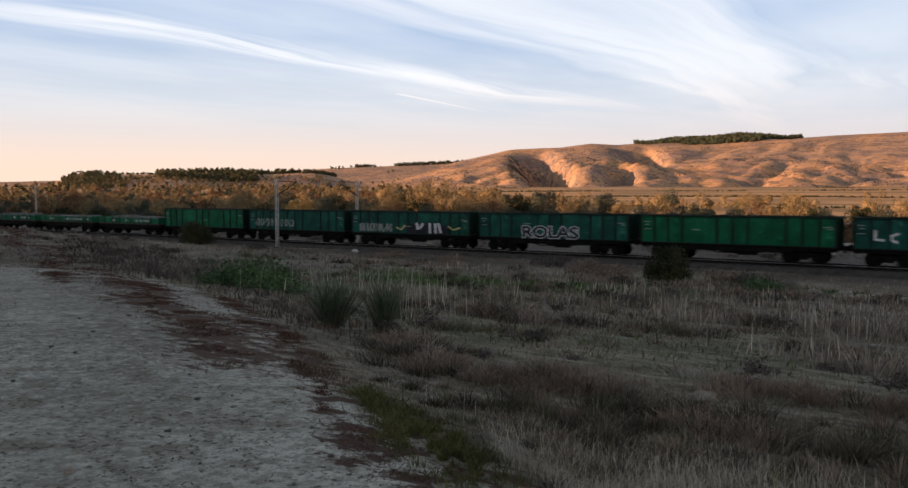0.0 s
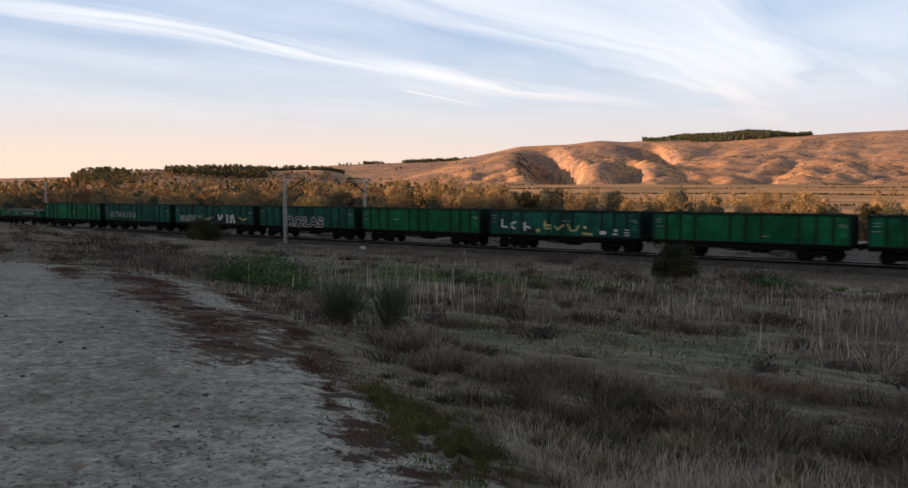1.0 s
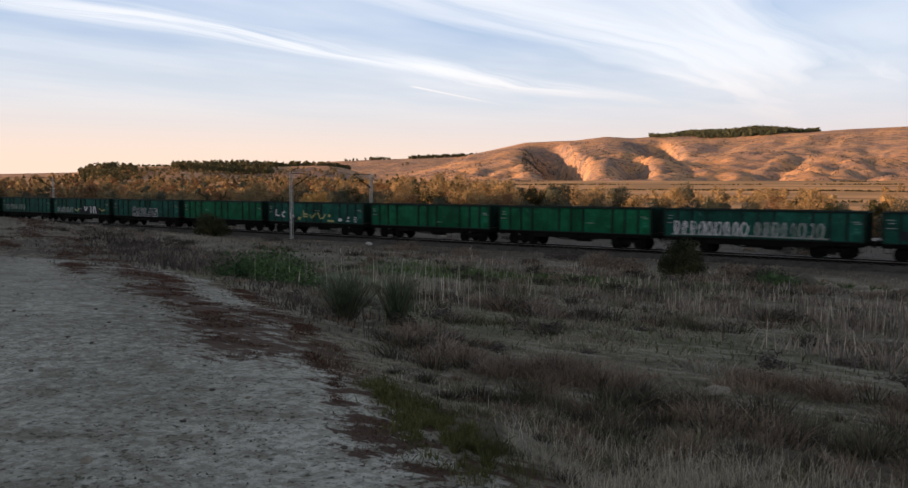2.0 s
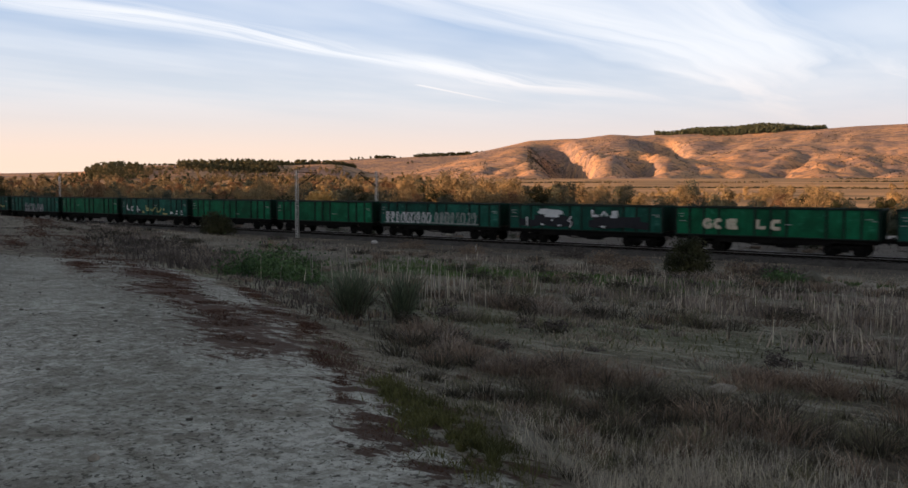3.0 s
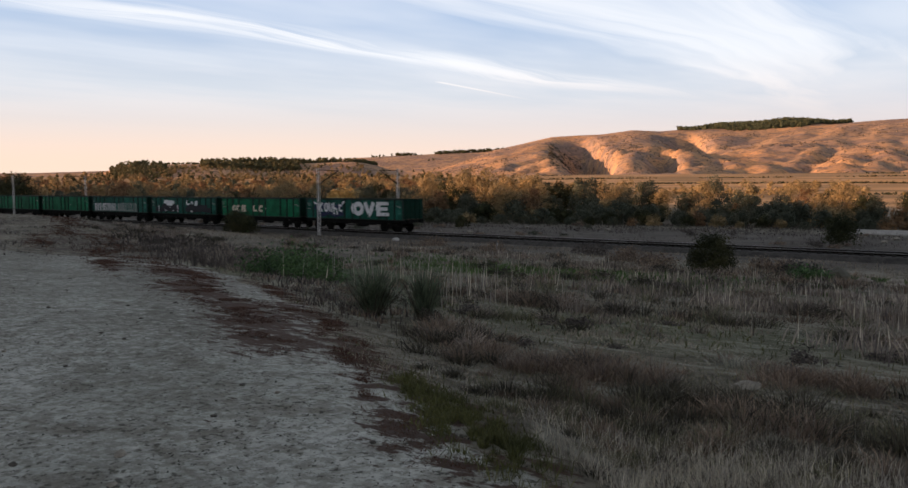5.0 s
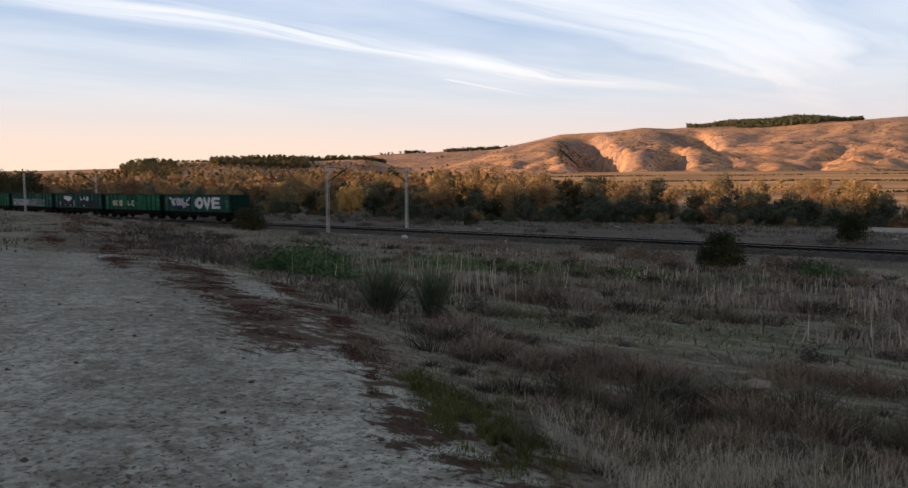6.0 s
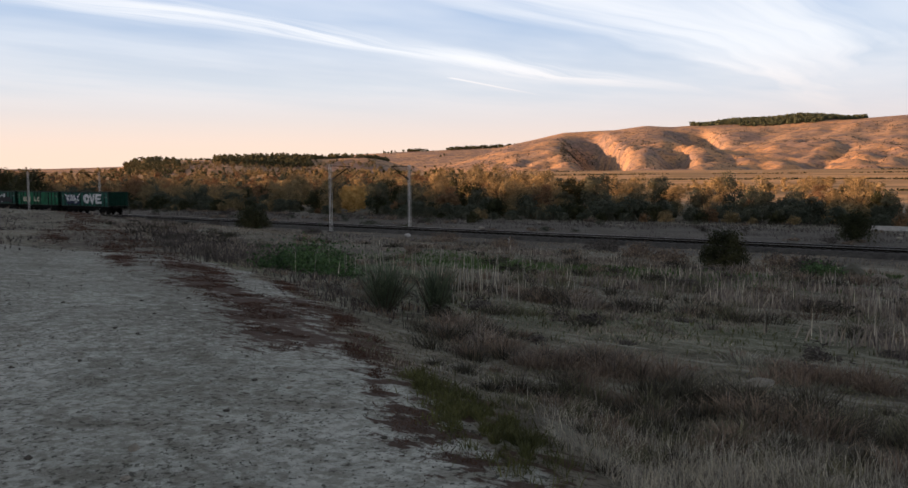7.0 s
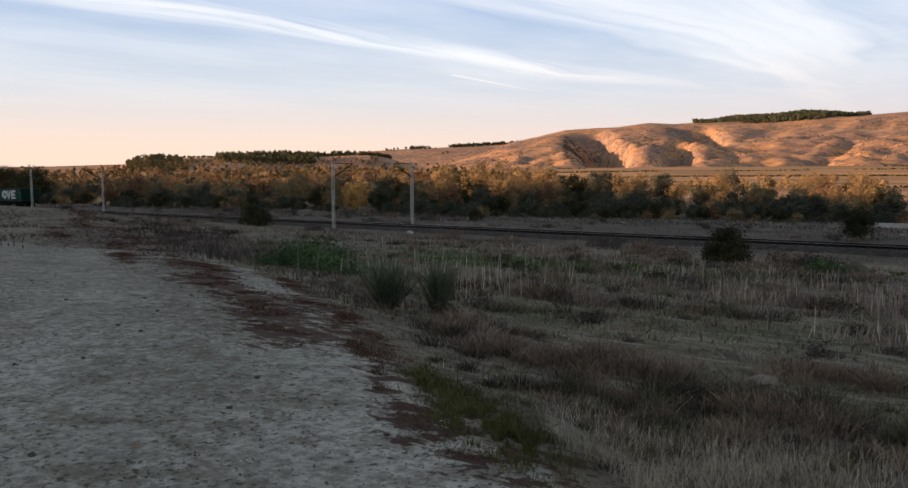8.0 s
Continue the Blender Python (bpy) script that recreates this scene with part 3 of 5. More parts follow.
def mesa_z(x, y):
    r = np.hypot(x, y)
    b = np.degrees(np.arctan2(-x, y))
    top = 18 * smooth01((62.8 - b) / 3.6) * smooth01((b - 37) / 8) + 8 * smooth01((b - 60) / 3) * smooth01((95 - b) / 12)
    rise = smooth01((r - 540 + 35 * value_noise(x, y, 70, 41)) / 160)
    return -1.5 + 6 * smooth01((r - 430) / 150) + top * rise + 2.0 * value_noise(x, y, 55, 42) * rise + 1.5 * smooth01((r - 690) / 60) * smooth01((b - 54) / 2) * smooth01((59 - b) / 2)


tagged(polar_sheet("mesa_hill", mesa_z, 36, 100, 260, 420, 1500, 90, M_HILL), "low flat-topped hill with dry slopes", "hill", kind="structure")

# ================= trees =================
rng = np.random.default_rng(7)


def leaves_mesh(name, centres, size, material, rs, squash=0.7, out=None):
    """Small leaf sprays, one quad each, that face outwards from their clump, more or less."""
    n = len(centres)
    nrm = rs.normal(size=(n, 3))
    if out is not None:
        nrm = out * 1.5 + nrm * 0.55
    nrm /= np.linalg.norm(nrm, axis=1)[:, None]
    a = np.cross(nrm, rs.normal(size=(n, 3)))
    a /= np.linalg.norm(a, axis=1)[:, None] + 1e-9
    b = np.cross(nrm, a)
    s = size * rs.uniform(0.55, 1.35, n)[:, None]
    a, b = a * s, b * s * squash
    v = np.stack([centres - a, centres + b * 0.9, centres + a, centres - b], 1).reshape(-1, 3)
    i = np.arange(n) * 4
    return mesh_from(name, v, np.stack([i, i + 1, i + 2, i + 3], -1), material)


def crown_points(rs, n, height, width, base, most=24):
    """Points in uneven clumps that make up a crown, the clumps' middles, and the way out of its clump for each."""
    k = max(7, min(most, int(n / 55)))
    th, rad = rs.uniform(0, 2 * np.pi, k), np.sqrt(rs.uniform(0, 1, k)) * width * 0.42
    zz = base + (height - base) * (0.10 + 0.74 * rs.uniform(0, 1, k) ** 1.15)
    shrink = np.clip(1 - (np.clip((zz - base) / (height - base) - 0.30, 0, 1) / 0.62) ** 2, 0.12, 1) ** 0.6
    c = np.stack([np.cos(th) * rad * shrink, np.sin(th) * rad * shrink, zz], -1)
    size = rs.uniform(0.11, 0.24, k) * width
    pick = rs.integers(0, k, n)
    d = rs.normal(size=(n, 3))
    d /= np.linalg.norm(d, axis=1)[:, None]
    rr = rs.uniform(0.35, 1.08, n)[:, None] ** 0.5
    p = c[pick] + d * rr * size[pick][:, None] * np.array([1, 1, 0.85])
    p[:, 2] = np.clip(p[:, 2], base * 0.4, None)
    way = d + 0.5 * (p - (0, 0, base + 0.4 * (height - base))) / (0.5 * width)
    return p, c, way / (np.linalg.norm(way, axis=1)[:, None] + 1e-9)


def make_tree(name, seed, height, width, leaf, count, material, label, category="tree", low=0.04, clumps=24):
    rs = np.random.default_rng(seed)
    tree = new(name)
    pts, middles, way = crown_points(rs, count, height, width, height * low, clumps)
    bm = bmesh.new()
    rod(bm, (0, 0, -0.3), (0.05 * width, 0, height * 0.45), 0.035 * height * 0.6, 0.03 * height * 0.35, 7)
    for c in middles[:: max(1, len(middles) // 9)]:
        z0 = height * rs.uniform(0.08, 0.35)
        rod(bm, (0.02 * width, 0, z0), c, 0.012 * height, 0.004 * height, 5)
    part("trunk", bm, M_BARK, tree)
    part("crown", leaves_mesh("crown", pts, leaf, material, rs, 0.7, way), material, tree)
    return tagged(tree, label, category)


def belt_front(x):
    """The near edge of the riverside wood."""
    return np.interp(x, [-400, -190, -150, -125, -107, -64, -35, -10, 40, 120], [88, 86, 84, 88, 94, 90, 102, 104, 106, 110])


def open_spot(x, y):
    """True where a tree that stands out would be hidden."""
    return ((abs(x + 95.8 - (y - 94.4) * 0.816) < 4.6 or abs(x + 1.015 * y) < 4.8) and y < 98) or (abs(x + 164 - (95 - y) * 0.5) < 8 and y < 100)


def plant_belt():
    kinds = []
    for i in range(4):
        kinds.append((make_tree("riverside_tree", 100 + i, 7.2 + 0.5 * i, 6.2 + 0.5 * i, 0.125, 4800, M_OLIVE, "olive and gold riverside tree in autumn leaf"), 0.45))
    for i in range(3):
        kinds.append((make_tree("riverside_tree", 120 + i, 6.0 + 0.6 * i, 6.2, 0.125, 4600, (M_DARKLEAF, M_GREYLEAF, M_GREYLEAF)[i], ("dark green dense riverside tree", "grey-green feathery riverside tree", "grey-green feathery riverside tree")[i]), 0.62))
    for i in range(2):
        kinds.append((make_tree("riverside_tree", 130 + i, 6.2 + 0.6 * i, 5.6, 0.125, 4400, M_RUSTLEAF, "rusty brown riverside tree in autumn leaf"), 0.2))
    w = np.array([k[1] for k in kinds])
    w /= w.sum()
    used = set()
    for row in range(4):
        x = -205.0 + row * 2.3
        while x < 62:
            x += rng.uniform(3.6, 6.4)
            k = int(rng.choice(len(kinds), p=w))
            y = float(belt_front(x)) + row * 7.5 + rng.uniform(-2.5, 2.5) + 2
            if open_spot(x, y):
                continue
            m = pose(x, y, float(ground_z(x, y)), 0, 0, rng.uniform(0, 360)) @ Matrix.Scale(rng.uniform(0.6, 1.12) * (0.8 if row == 0 else 0.98) * (1.0 if -110 < x < -52 or rng.uniform() < 0.10 else 0.72), 4)
            ob = kinds[k][0]
            if k in used:
                ob = copy_thing(ob, m)
                ob.scale = m.to_scale()
            else:
                used.add(k)
                ob.matrix_basis = m
            tagged(ob, group="riverside wood")


plant_belt()


def joined_wood(name, spots, heights, leaf, per_tree, material, label, seed, slim=1.0):
    """A far wood in one mesh: a crown of sprays for each tree."""
    rs = np.random.default_rng(seed)
    allp, ways = [], []
    for (x, y, z), h in zip(spots, heights):
        p, _, way = crown_points(rs, per_tree, h, h * 0.85 * slim, h * 0.05)
        allp.append(p + (x, y, z))
        ways.append(way)
    return tagged(new(name, leaves_mesh(name, np.concatenate(allp), leaf, material, rs, 0.7, np.concatenate(ways))), label, "wood", kind="stuff")


def scatter_wood(name, n, b0, b1, r0, r1, zf, h0, h1, leaf, per_tree, material, label, seed, slim=1.0, keep=None):
    rs = np.random.default_rng(seed)
    b, r = np.radians(rs.uniform(b0, b1, n)), np.sqrt(rs.uniform(r0**2, r1**2, n))
    x, y = -np.sin(b) * r, np.cos(b) * r
    if keep is not None:
        k = keep(x, y)
        x, y = x[k], y[k]
    return joined_wood(name, np.stack([x, y, zf(x, y) - 0.2], -1), rs.uniform(h0, h1, len(x)), leaf, per_tree, material, label, seed + 1, slim)


behind = lambda x, y: (y > belt_front(x) + 32) & ((np.degrees(np.arctan2(-x, y)) > 29) | (np.hypot(x, y) < 160))
valley_z = lambda x, y: np.maximum(ground_z(x, y), np.maximum(mesa_z(x, y), ridge_z(x, y)))
scatter_wood("far_riverside_wood", 330, -6, 66, 130, 330, ground_z, 4.5, 7.2, 0.21, 760, M_OLIVE, "sunlit olive and gold riverside wood", 201, keep=behind)
scatter_wood("far_rust_wood", 220, 34, 68, 150, 420, ground_z, 4.2, 6.8, 0.25, 480, M_RUSTLEAF, "sunlit rusty riverside wood", 203, keep=behind)
scatter_wood("far_grey_wood", 170, 30, 68, 140, 400, ground_z, 4.2, 6.6, 0.24, 480, M_GREYLEAF, "sunlit grey-green riverside wood", 204, keep=behind)
scatter_wood("far_valley_wood", 330, 36, 72, 330, 560, valley_z, 3.5, 6.5, 0.36, 300, M_OLIVE, "sunlit olive valley wood", 205)
scatter_wood("far_dark_wood", 130, 36, 72, 330, 580, valley_z, 3.5, 6, 0.30, 380, M_PINE, "dark green valley wood", 206)
scatter_wood("mesa_pines", 330, 57.2, 60.6, 585, 680, mesa_z, 2.6, 4.4, 0.42, 130, M_MESALEAF, "olive pines on the end of the flat hill", 207)
scatter_wood("mesa_grove", 420, 48.4, 54.9, 640, 690, mesa_z, 4.0, 6.4, 0.45, 150, M_MESALEAF, "tall dark pine grove along the flat hill top", 231, 0.9)
scatter_wood("mesa_top_hedge", 60, 54.9, 57.5, 735, 750, mesa_z, 1.2, 2.4, 0.4, 70, M_MESALEAF, "low hedge behind the dry hill-top field", 233)
scatter_wood("mesa_row", 230, 43.0, 48.4, 690, 735, mesa_z, 3.6, 5.6, 0.5, 130, M_MESALEAF, "dark row of trees beside the flat hill", 235)
scatter_wood("mesa_slope_scrub", 620, 42, 63, 520, 660, mesa_z, 1.8, 3.8, 0.28, 170, M_OLIVE, "olive scrub on the flat hill slope", 209, 1.2)
scatter_wood("mesa_slope_pines", 240, 44, 62, 540, 660, mesa_z, 2.0, 4.2, 0.3, 190, M_MESALEAF, "dark pines on the flat hill slope", 237)
scatter_wood("left_wood", 260, 60, 72, 400, 560, mesa_z, 2.4, 4.4, 0.45, 120, M_MESALEAF, "dark wood on the far plain", 211)
scatter_wood("crest_wood", 2600, 11.3, 22.0, 1268, 1430, ridge_z, 2.5, 7.5, 1.0, 60, M_CRESTPINE, "green pine wood on the knoll behind the crest", 213, 1.5, keep=lambda x, y: np.hypot(x, y) > 1285 + 70 * (np.abs(np.degrees(np.arctan2(-x, y)) - 16.7) / 5) ** 2 + 14 * value_noise(x, y, 26, 214))
scatter_wood("plateau_row", 420, 33, 43.5, 1600, 1680, plateau_z, 2.5, 7.5, 1.0, 60, M_PINE, "dark trees along the far skyline", 215, 1.3, keep=lambda x, y: np.degrees(np.arctan2(-x, y)) < 40 + 4.5 * value_noise(x, y, 38, 217) + 2 * value_noise(x, y, 14, 218))
scatter_wood("plateau_hedges", 380, 36, 47, 1150, 1450, plateau_z, 4, 7, 0.9, 50, M_PINE, "dark hedges across the far fields", 241, 1.3, keep=lambda x, y: np.abs((np.hypot(x, y) + 60 * value_noise(x, y, 150, 243)) % 130 - 65) < 16)
scatter_wood("field_hedges", 60000, -5, 38, 300, 640, valley_z, 0.4, 1.2, 0.34, 12, M_DARKLEAF, "dark hedges across the golden fields", 219, 1.5, keep=lambda x, y: np.abs((np.hypot(x, y) + 30 * value_noise(x, y, 90, 218)) % 118 - 59) < 1.6 + 3 * value_noise(x, y, 25, 228))
scatter_wood("field_edge_scrub", 420, -8, 36, 190, 420, ground_z, 2.0, 4.6, 0.24, 300, M_OLIVE, "olive scrub at the edge of the golden fields", 245, 1.3, keep=lambda x, y: value_noise(x, y, 40, 246) + 0.5 * value_noise(x, y, 16, 247) > 0.2)
scatter_wood("hill_scrub", 9000, -8, 46, 640, 1250, ridge_z, 0.5, 1.5, 0.5, 10, M_SCRUB, "grey scrub dotted over the dry hills", 221, 1.5, keep=lambda x, y: value_noise(x, y, 70, 222) + 0.6 * value_noise(x, y, 24, 223) > 0.05)
scatter_wood("hollow_scrub", 2600, 27.6, 30.8, 820, 1230, ridge_z, 0.7, 1.5, 0.55, 14, M_SCRUB, "dark scrub in the hollow of the hill", 225, 1.4, keep=lambda x, y: value_noise(x, y, 45, 226) + 0.7 * value_noise(x, y, 17, 227) > -0.1)

# ================= railway =================


def make_track():
    bm = bmesh.new()
    x0, x1 = -420.0, 130.0
    prof = [(-2.6, -0.62), (-1.9, -0.2), (1.9, -0.2), (2.6, -0.62)]
    a = [bm.verts.new((x0, TRACK_Y + y, z)) for y, z in prof]
    b = [bm.verts.new((x1, TRACK_Y + y, z)) for y, z in prof]
    for i in range(3):
        bm.faces.new((a[i], b[i], b[i + 1], a[i + 1]))
    me = bpy.data.meshes.new("ballast_bed")
    bm.to_mesh(me)
    bm.free()
    me.materials.append(M_BALLAST)
    track = tagged(new("railway_track", me), "single railway track on dark dirty ballast", "railway track", kind="structure")
    for y in (-0.87, 0.87):
        bm = bmesh.new()
        box(bm, (x0 + x1) / 2, TRACK_Y + y, -0.09, x1 - x0, 0.02, 0.11)
        box(bm, (x0 + x1) / 2, TRACK_Y + y, -0.155, x1 - x0, 0.14, 0.03)
        rail = part("rail", bm, M_RAIL, track, "rusty steel rail with dark shaded sides")
        part("rail_head", box(bmesh.new(), (x0 + x1) / 2, TRACK_Y + y, -0.02, x1 - x0, 0.07, 0.05), M_RAILHEAD, rail, "polished steel running surface")
    bm = box(bmesh.new(), 0, 0, 0, 0.25, 2.6, 0.12, 0.02)
    first = part("sleeper", bm, M_SLEEPER, track)
    first.location = (-140, TRACK_Y, -0.19)
    for i in range(1, 280):
        o = new("sleeper", first.data)
        o.parent, o.location = track, (-140 + i * 0.62, TRACK_Y + rng.uniform(-0.02, 0.02), -0.19)


make_track()

WAGON_PITCH = 14.04
RIBS = [0.0]
for wdt in (1.03, 1.03, 1.03, 2.43, 1.03, 1.03, 2.43, 1.03, 1.03, 1.03):
    RIBS.append(RIBS[-1] + wdt)
BODY = RIBS[-1]


def wheelset(parent, x):
    bm = bmesh.new()
    for y in (-0.84, 0.84):
        rod(bm, (x, y - 0.07, 0.46), (x, y + 0.07, 0.46), 0.46, 0.46, 20)
        rod(bm, (x, y - 0.09 * (1 if y > 0 else -1), 0.46), (x, y, 0.46), 0.49, 0.49, 20)
    rod(bm, (x, -1.05, 0.46), (x, 1.05, 0.46), 0.08, 0.08, 8)
    return part("wheelset", bm, M_UNDER, parent)


def bogie(wagon, x):
    bm = bmesh.new()
    for y in (-1.02, 1.02):
        box(bm, x, y, 0.62, 2.3, 0.12, 0.2, 0.03)
        for dx in (-0.9, 0.9):
            box(bm, x + dx, y, 0.46, 0.34, 0.2, 0.34, 0.04)
        box(bm, x, y, 0.5, 0.6, 0.16, 0.4, 0.05)
    box(bm, x, 0, 0.72, 0.5, 2.0, 0.2, 0.03)
    b = part("bogie", bm, M_UNDER, wagon, "near-black two-axle bogie")
    wheelset(b, x - 0.9)
    wheelset(b, x + 0.9)
    return b


def chassis(wagon, length):
    bm = bmesh.new()
    for y in (-1.25, 1.25):
        box(bm, length / 2, y, 1.02, length, 0.12, 0.32, 0.02)
        # lower sill added to cover the brighter ground seen under the body
        box(bm, length / 2, y, 0.80, length - 5.6, 0.10, 0.22, 0.02)
    box(bm, length / 2, 0, 1.02, length, 0.4, 0.3, 0.02)
    for x in (0.06, length - 0.06):
        box(bm, x, 0, 1.05, 0.14, 2.6, 0.32, 0.02)
    part("underframe", bm, M_UNDER, wagon, "near-black steel underframe")
    for y in (-0.6, 0.6):
        for a, b, za, zb in ((3.6, length / 2 - 1.2, 0.9, 0.55), (length / 2 - 1.2, length / 2 + 1.2, 0.55, 0.55), (length / 2 + 1.2, length - 3.6, 0.55, 0.9)):
            part("truss_rod", rod(bmesh.new(), (a, y, za), (b, y, zb), 0.04, 0.04, 6), M_UNDER, wagon)
    bm = box(bmesh.new(), length / 2 + 0.9, -0.9, 0.66, 1.3, 0.45, 0.42, 0.05)
    part("brake_tank", bm, M_UNDER, wagon)
    for x, s in ((0, -1), (length, 1)):
        for y in (-0.87, 0.87):
            bm = bmesh.new()
            rod(bm, (x, y, 1.05), (x + s * 0.38, y, 1.05), 0.1, 0.1, 10)
            rod(bm, (x + s * 0.38, y, 1.05), (x + s * 0.44, y, 1.05), 0.24, 0.22, 14)
            part("buffer", bm, M_UNDER, wagon)
    bogie(wagon, 2.0)
    bogie(wagon, length - 2.0)


def high_wagon():
    w = new("open_wagon")
    chassis(w, BODY)
    bm = box(bmesh.new(), BODY / 2, 0, 1.22, BODY, 2.7, 0.1)
    part("floor", bm, M_INNER, w)
    z0, z1, zt = 1.17, 3.02, 3.1
    for s in (-1, 1):
        for i in range(len(RIBS) - 1):
            a, b = RIBS[i] + 0.04, RIBS[i + 1] - 0.04
            bm = bmesh.new()
            nz = 6
            grid = []
            for k in range(nz + 1):
                u = k / nz
                belly = 0.045 * math.sin(u * math.pi) ** 0.6
                grid.append([bm.verts.new((x, s * (1.36 + belly * e), z0 + (z1 - z0) * u)) for x, e in ((a, 0.3), (a + 0.12, 1), (b - 0.12, 1), (b, 0.3))])
            for k in range(nz):
                for q in range(3):
                    f = (grid[k][q], grid[k][q + 1], grid[k + 1][q + 1], grid[k + 1][q])
                    bm.faces.new(f if s < 0 else f[::-1])
            r = bmesh.ops.extrude_face_region(bm, geom=list(bm.faces))
            bmesh.ops.translate(bm, verts=[v for v in r["geom"] if isinstance(v, bmesh.types.BMVert)], vec=(0, -s * 0.05, 0))
            bmesh.ops.recalc_face_normals(bm, faces=bm.faces)
            part("side_panel", bm, M_WAGON, w, "faded green steel panel")
        for x in RIBS:
            bm = box(bmesh.new(), min(max(x, 0.05), BODY - 0.05), s * 1.40, (z0 + z1) / 2, 0.12, 0.14, z1 - z0, 0.02)
            part("rib", bm, M_RIB, w)
        bm = box(bmesh.new(), BODY / 2, s * 1.40, zt - 0.04, BODY + 0.02, 0.13, 0.11, 0.02)
        part("top_rail", bm, M_RIB, w)
        bm = box(bmesh.new(), BODY / 2, s * 1.39, 1.15, BODY, 0.12, 0.09, 0.02)
        part("sill_rail", bm, M_RIB, w)
    for x, s in ((0.03, -1), (BODY - 0.03, 1)):
        bm = box(bmesh.new(), x, 0, 2.1, 0.06, 2.72, 1.9)
        for y in (-1.0, -0.35, 0.35, 1.0):
            box(bm, x + s * 0.06, y, 2.1, 0.08, 0.1, 1.9, 0.01)
        box(bm, x + s * 0.05, 0, 3.06, 0.12, 2.8, 0.1, 0.01)
        part("end_wall", bm, M_ENDSHADE, w)
    for x in (0.35, BODY - 0.35):
        bm = bmesh.new()
        for z in (0.55, 0.85):
            box(bm, x, -1.36, z, 0.4, 0.03, 0.03)
        for dx in (-0.2, 0.2):
            box(bm, x + dx, -1.36, 0.8, 0.03, 0.03, 0.6)
        part("step", bm, M_UNDER, w)
    return tagged(w, "green open-top freight wagon with ribbed steel sides", "freight wagon", "freight train")


def low_wagon():
    length = 12.2
    w = new("low_sided_wagon")
    chassis(w, length)
    part("floor", box(bmesh.new(), length / 2, 0, 1.25, length, 2.7, 0.12), M_INNER, w)
    for s in (-1, 1):
        for i in range(8):
            a = i * length / 8
            part("drop_side", box(bmesh.new(), a + length / 16, s * 1.38, 1.62, length / 8 - 0.1, 0.06, 0.62, 0.02), M_WAGON, w, "dull green low drop side")
        for i in range(9):
            part("stake", box(bmesh.new(), min(max(i * length / 8, 0.05), length - 0.05), s * 1.40, 1.65, 0.1, 0.1, 0.75, 0.01), M_RIB, w)
    for x in (0.03, length - 0.03):
        part("end_wall", box(bmesh.new(), x, 0, 1.65, 0.06, 2.7, 0.75, 0.01), M_WAGON, w)
    return tagged(w, "low-sided green flat wagon with weathered sides", "freight wagon", "freight train")


SIDE_Y = -1.474


def blob(bm, x, z, sx, sz, rs, n=14, y=SIDE_Y):
    """A rounded, uneven patch of paint on the near side."""
    ring = []
    for k in range(n):
        a = 2 * math.pi * k / n
        rr = 1 + rs.uniform(-0.18, 0.18)
        c, s = math.cos(a), math.sin(a)
        ring.append(bm.verts.new((x + sx * rr * abs(c) ** 0.7 * (1 if c > 0 else -1), y, z + sz * rr * abs(s) ** 0.7 * (1 if s > 0 else -1))))
    bm.faces.new(ring)


def stroke(wagon, pts, width, material, label, y=SIDE_Y):
    """One sprayed line: a strip of even width along its points."""
    bm = bmesh.new()
    rows = []
    for k, p in enumerate(pts):
        a, b = Vector(pts[max(k - 1, 0)]), Vector(pts[min(k + 1, len(pts) - 1)])
        d = (b - a).normalized() if (b - a).length > 1e-4 else Vector((1, 0))
        n = Vector((-d.y, d.x)) * width / 2
        rows.append((bm.verts.new((p[0] - n.x, y, p[1] - n.y)), bm.verts.new((p[0] + n.x, y, p[1] + n.y))))
    for (a, b), (c, d) in zip(rows, rows[1:]):
        bm.faces.new((a, c, d, b))
    part("graffiti_stroke", bm, material, wagon, label)


def scrawl(wagon, x0, x1, z0, z1, material, seed, width=0.13, n=6, label="sprayed unreadable tag", y=SIDE_Y):
    """A tag that cannot be read: one looping stroke of its size and colour for each letter."""
    rs = random.Random(seed)
    step = (x1 - x0) / n
    for i in range(n):
        x = x0 + step * i
        a0, loops, squash = rs.uniform(0, 6.3), rs.uniform(0.55, 1.1), rs.uniform(0.5, 1.0)
        pts = []
        for k in range(13):
            u = k / 12
            a = a0 + u * loops * 6.3
            pts.append((x + step * (0.5 + 0.42 * math.cos(a) * squash + 0.12 * (u - 0.5)), z0 + (z1 - z0) * (0.5 + 0.48 * math.sin(a * 1.0 + 0.4 * u))))
        stroke(wagon, pts, width * rs.uniform(0.8, 1.5), material, label, y)
        if rs.random() < 0.7:
            xs = x + step * rs.uniform(0.1, 0.9)
            stroke(wagon, [(xs, z0), (xs + step * 0.1, (z0 + z1) / 2), (xs - step * 0.05, z1)], width * 1.2, material, label, y - 0.002)


def patches(wagon, spots, material, seed, label, y=SIDE_Y):
    rs = random.Random(seed)
    for x, z, sx, sz in spots:
        bm = bmesh.new()
        blob(bm, x, z, sx, sz, rs, y=y)
        part("graffiti_patch", bm, material, wagon, label)


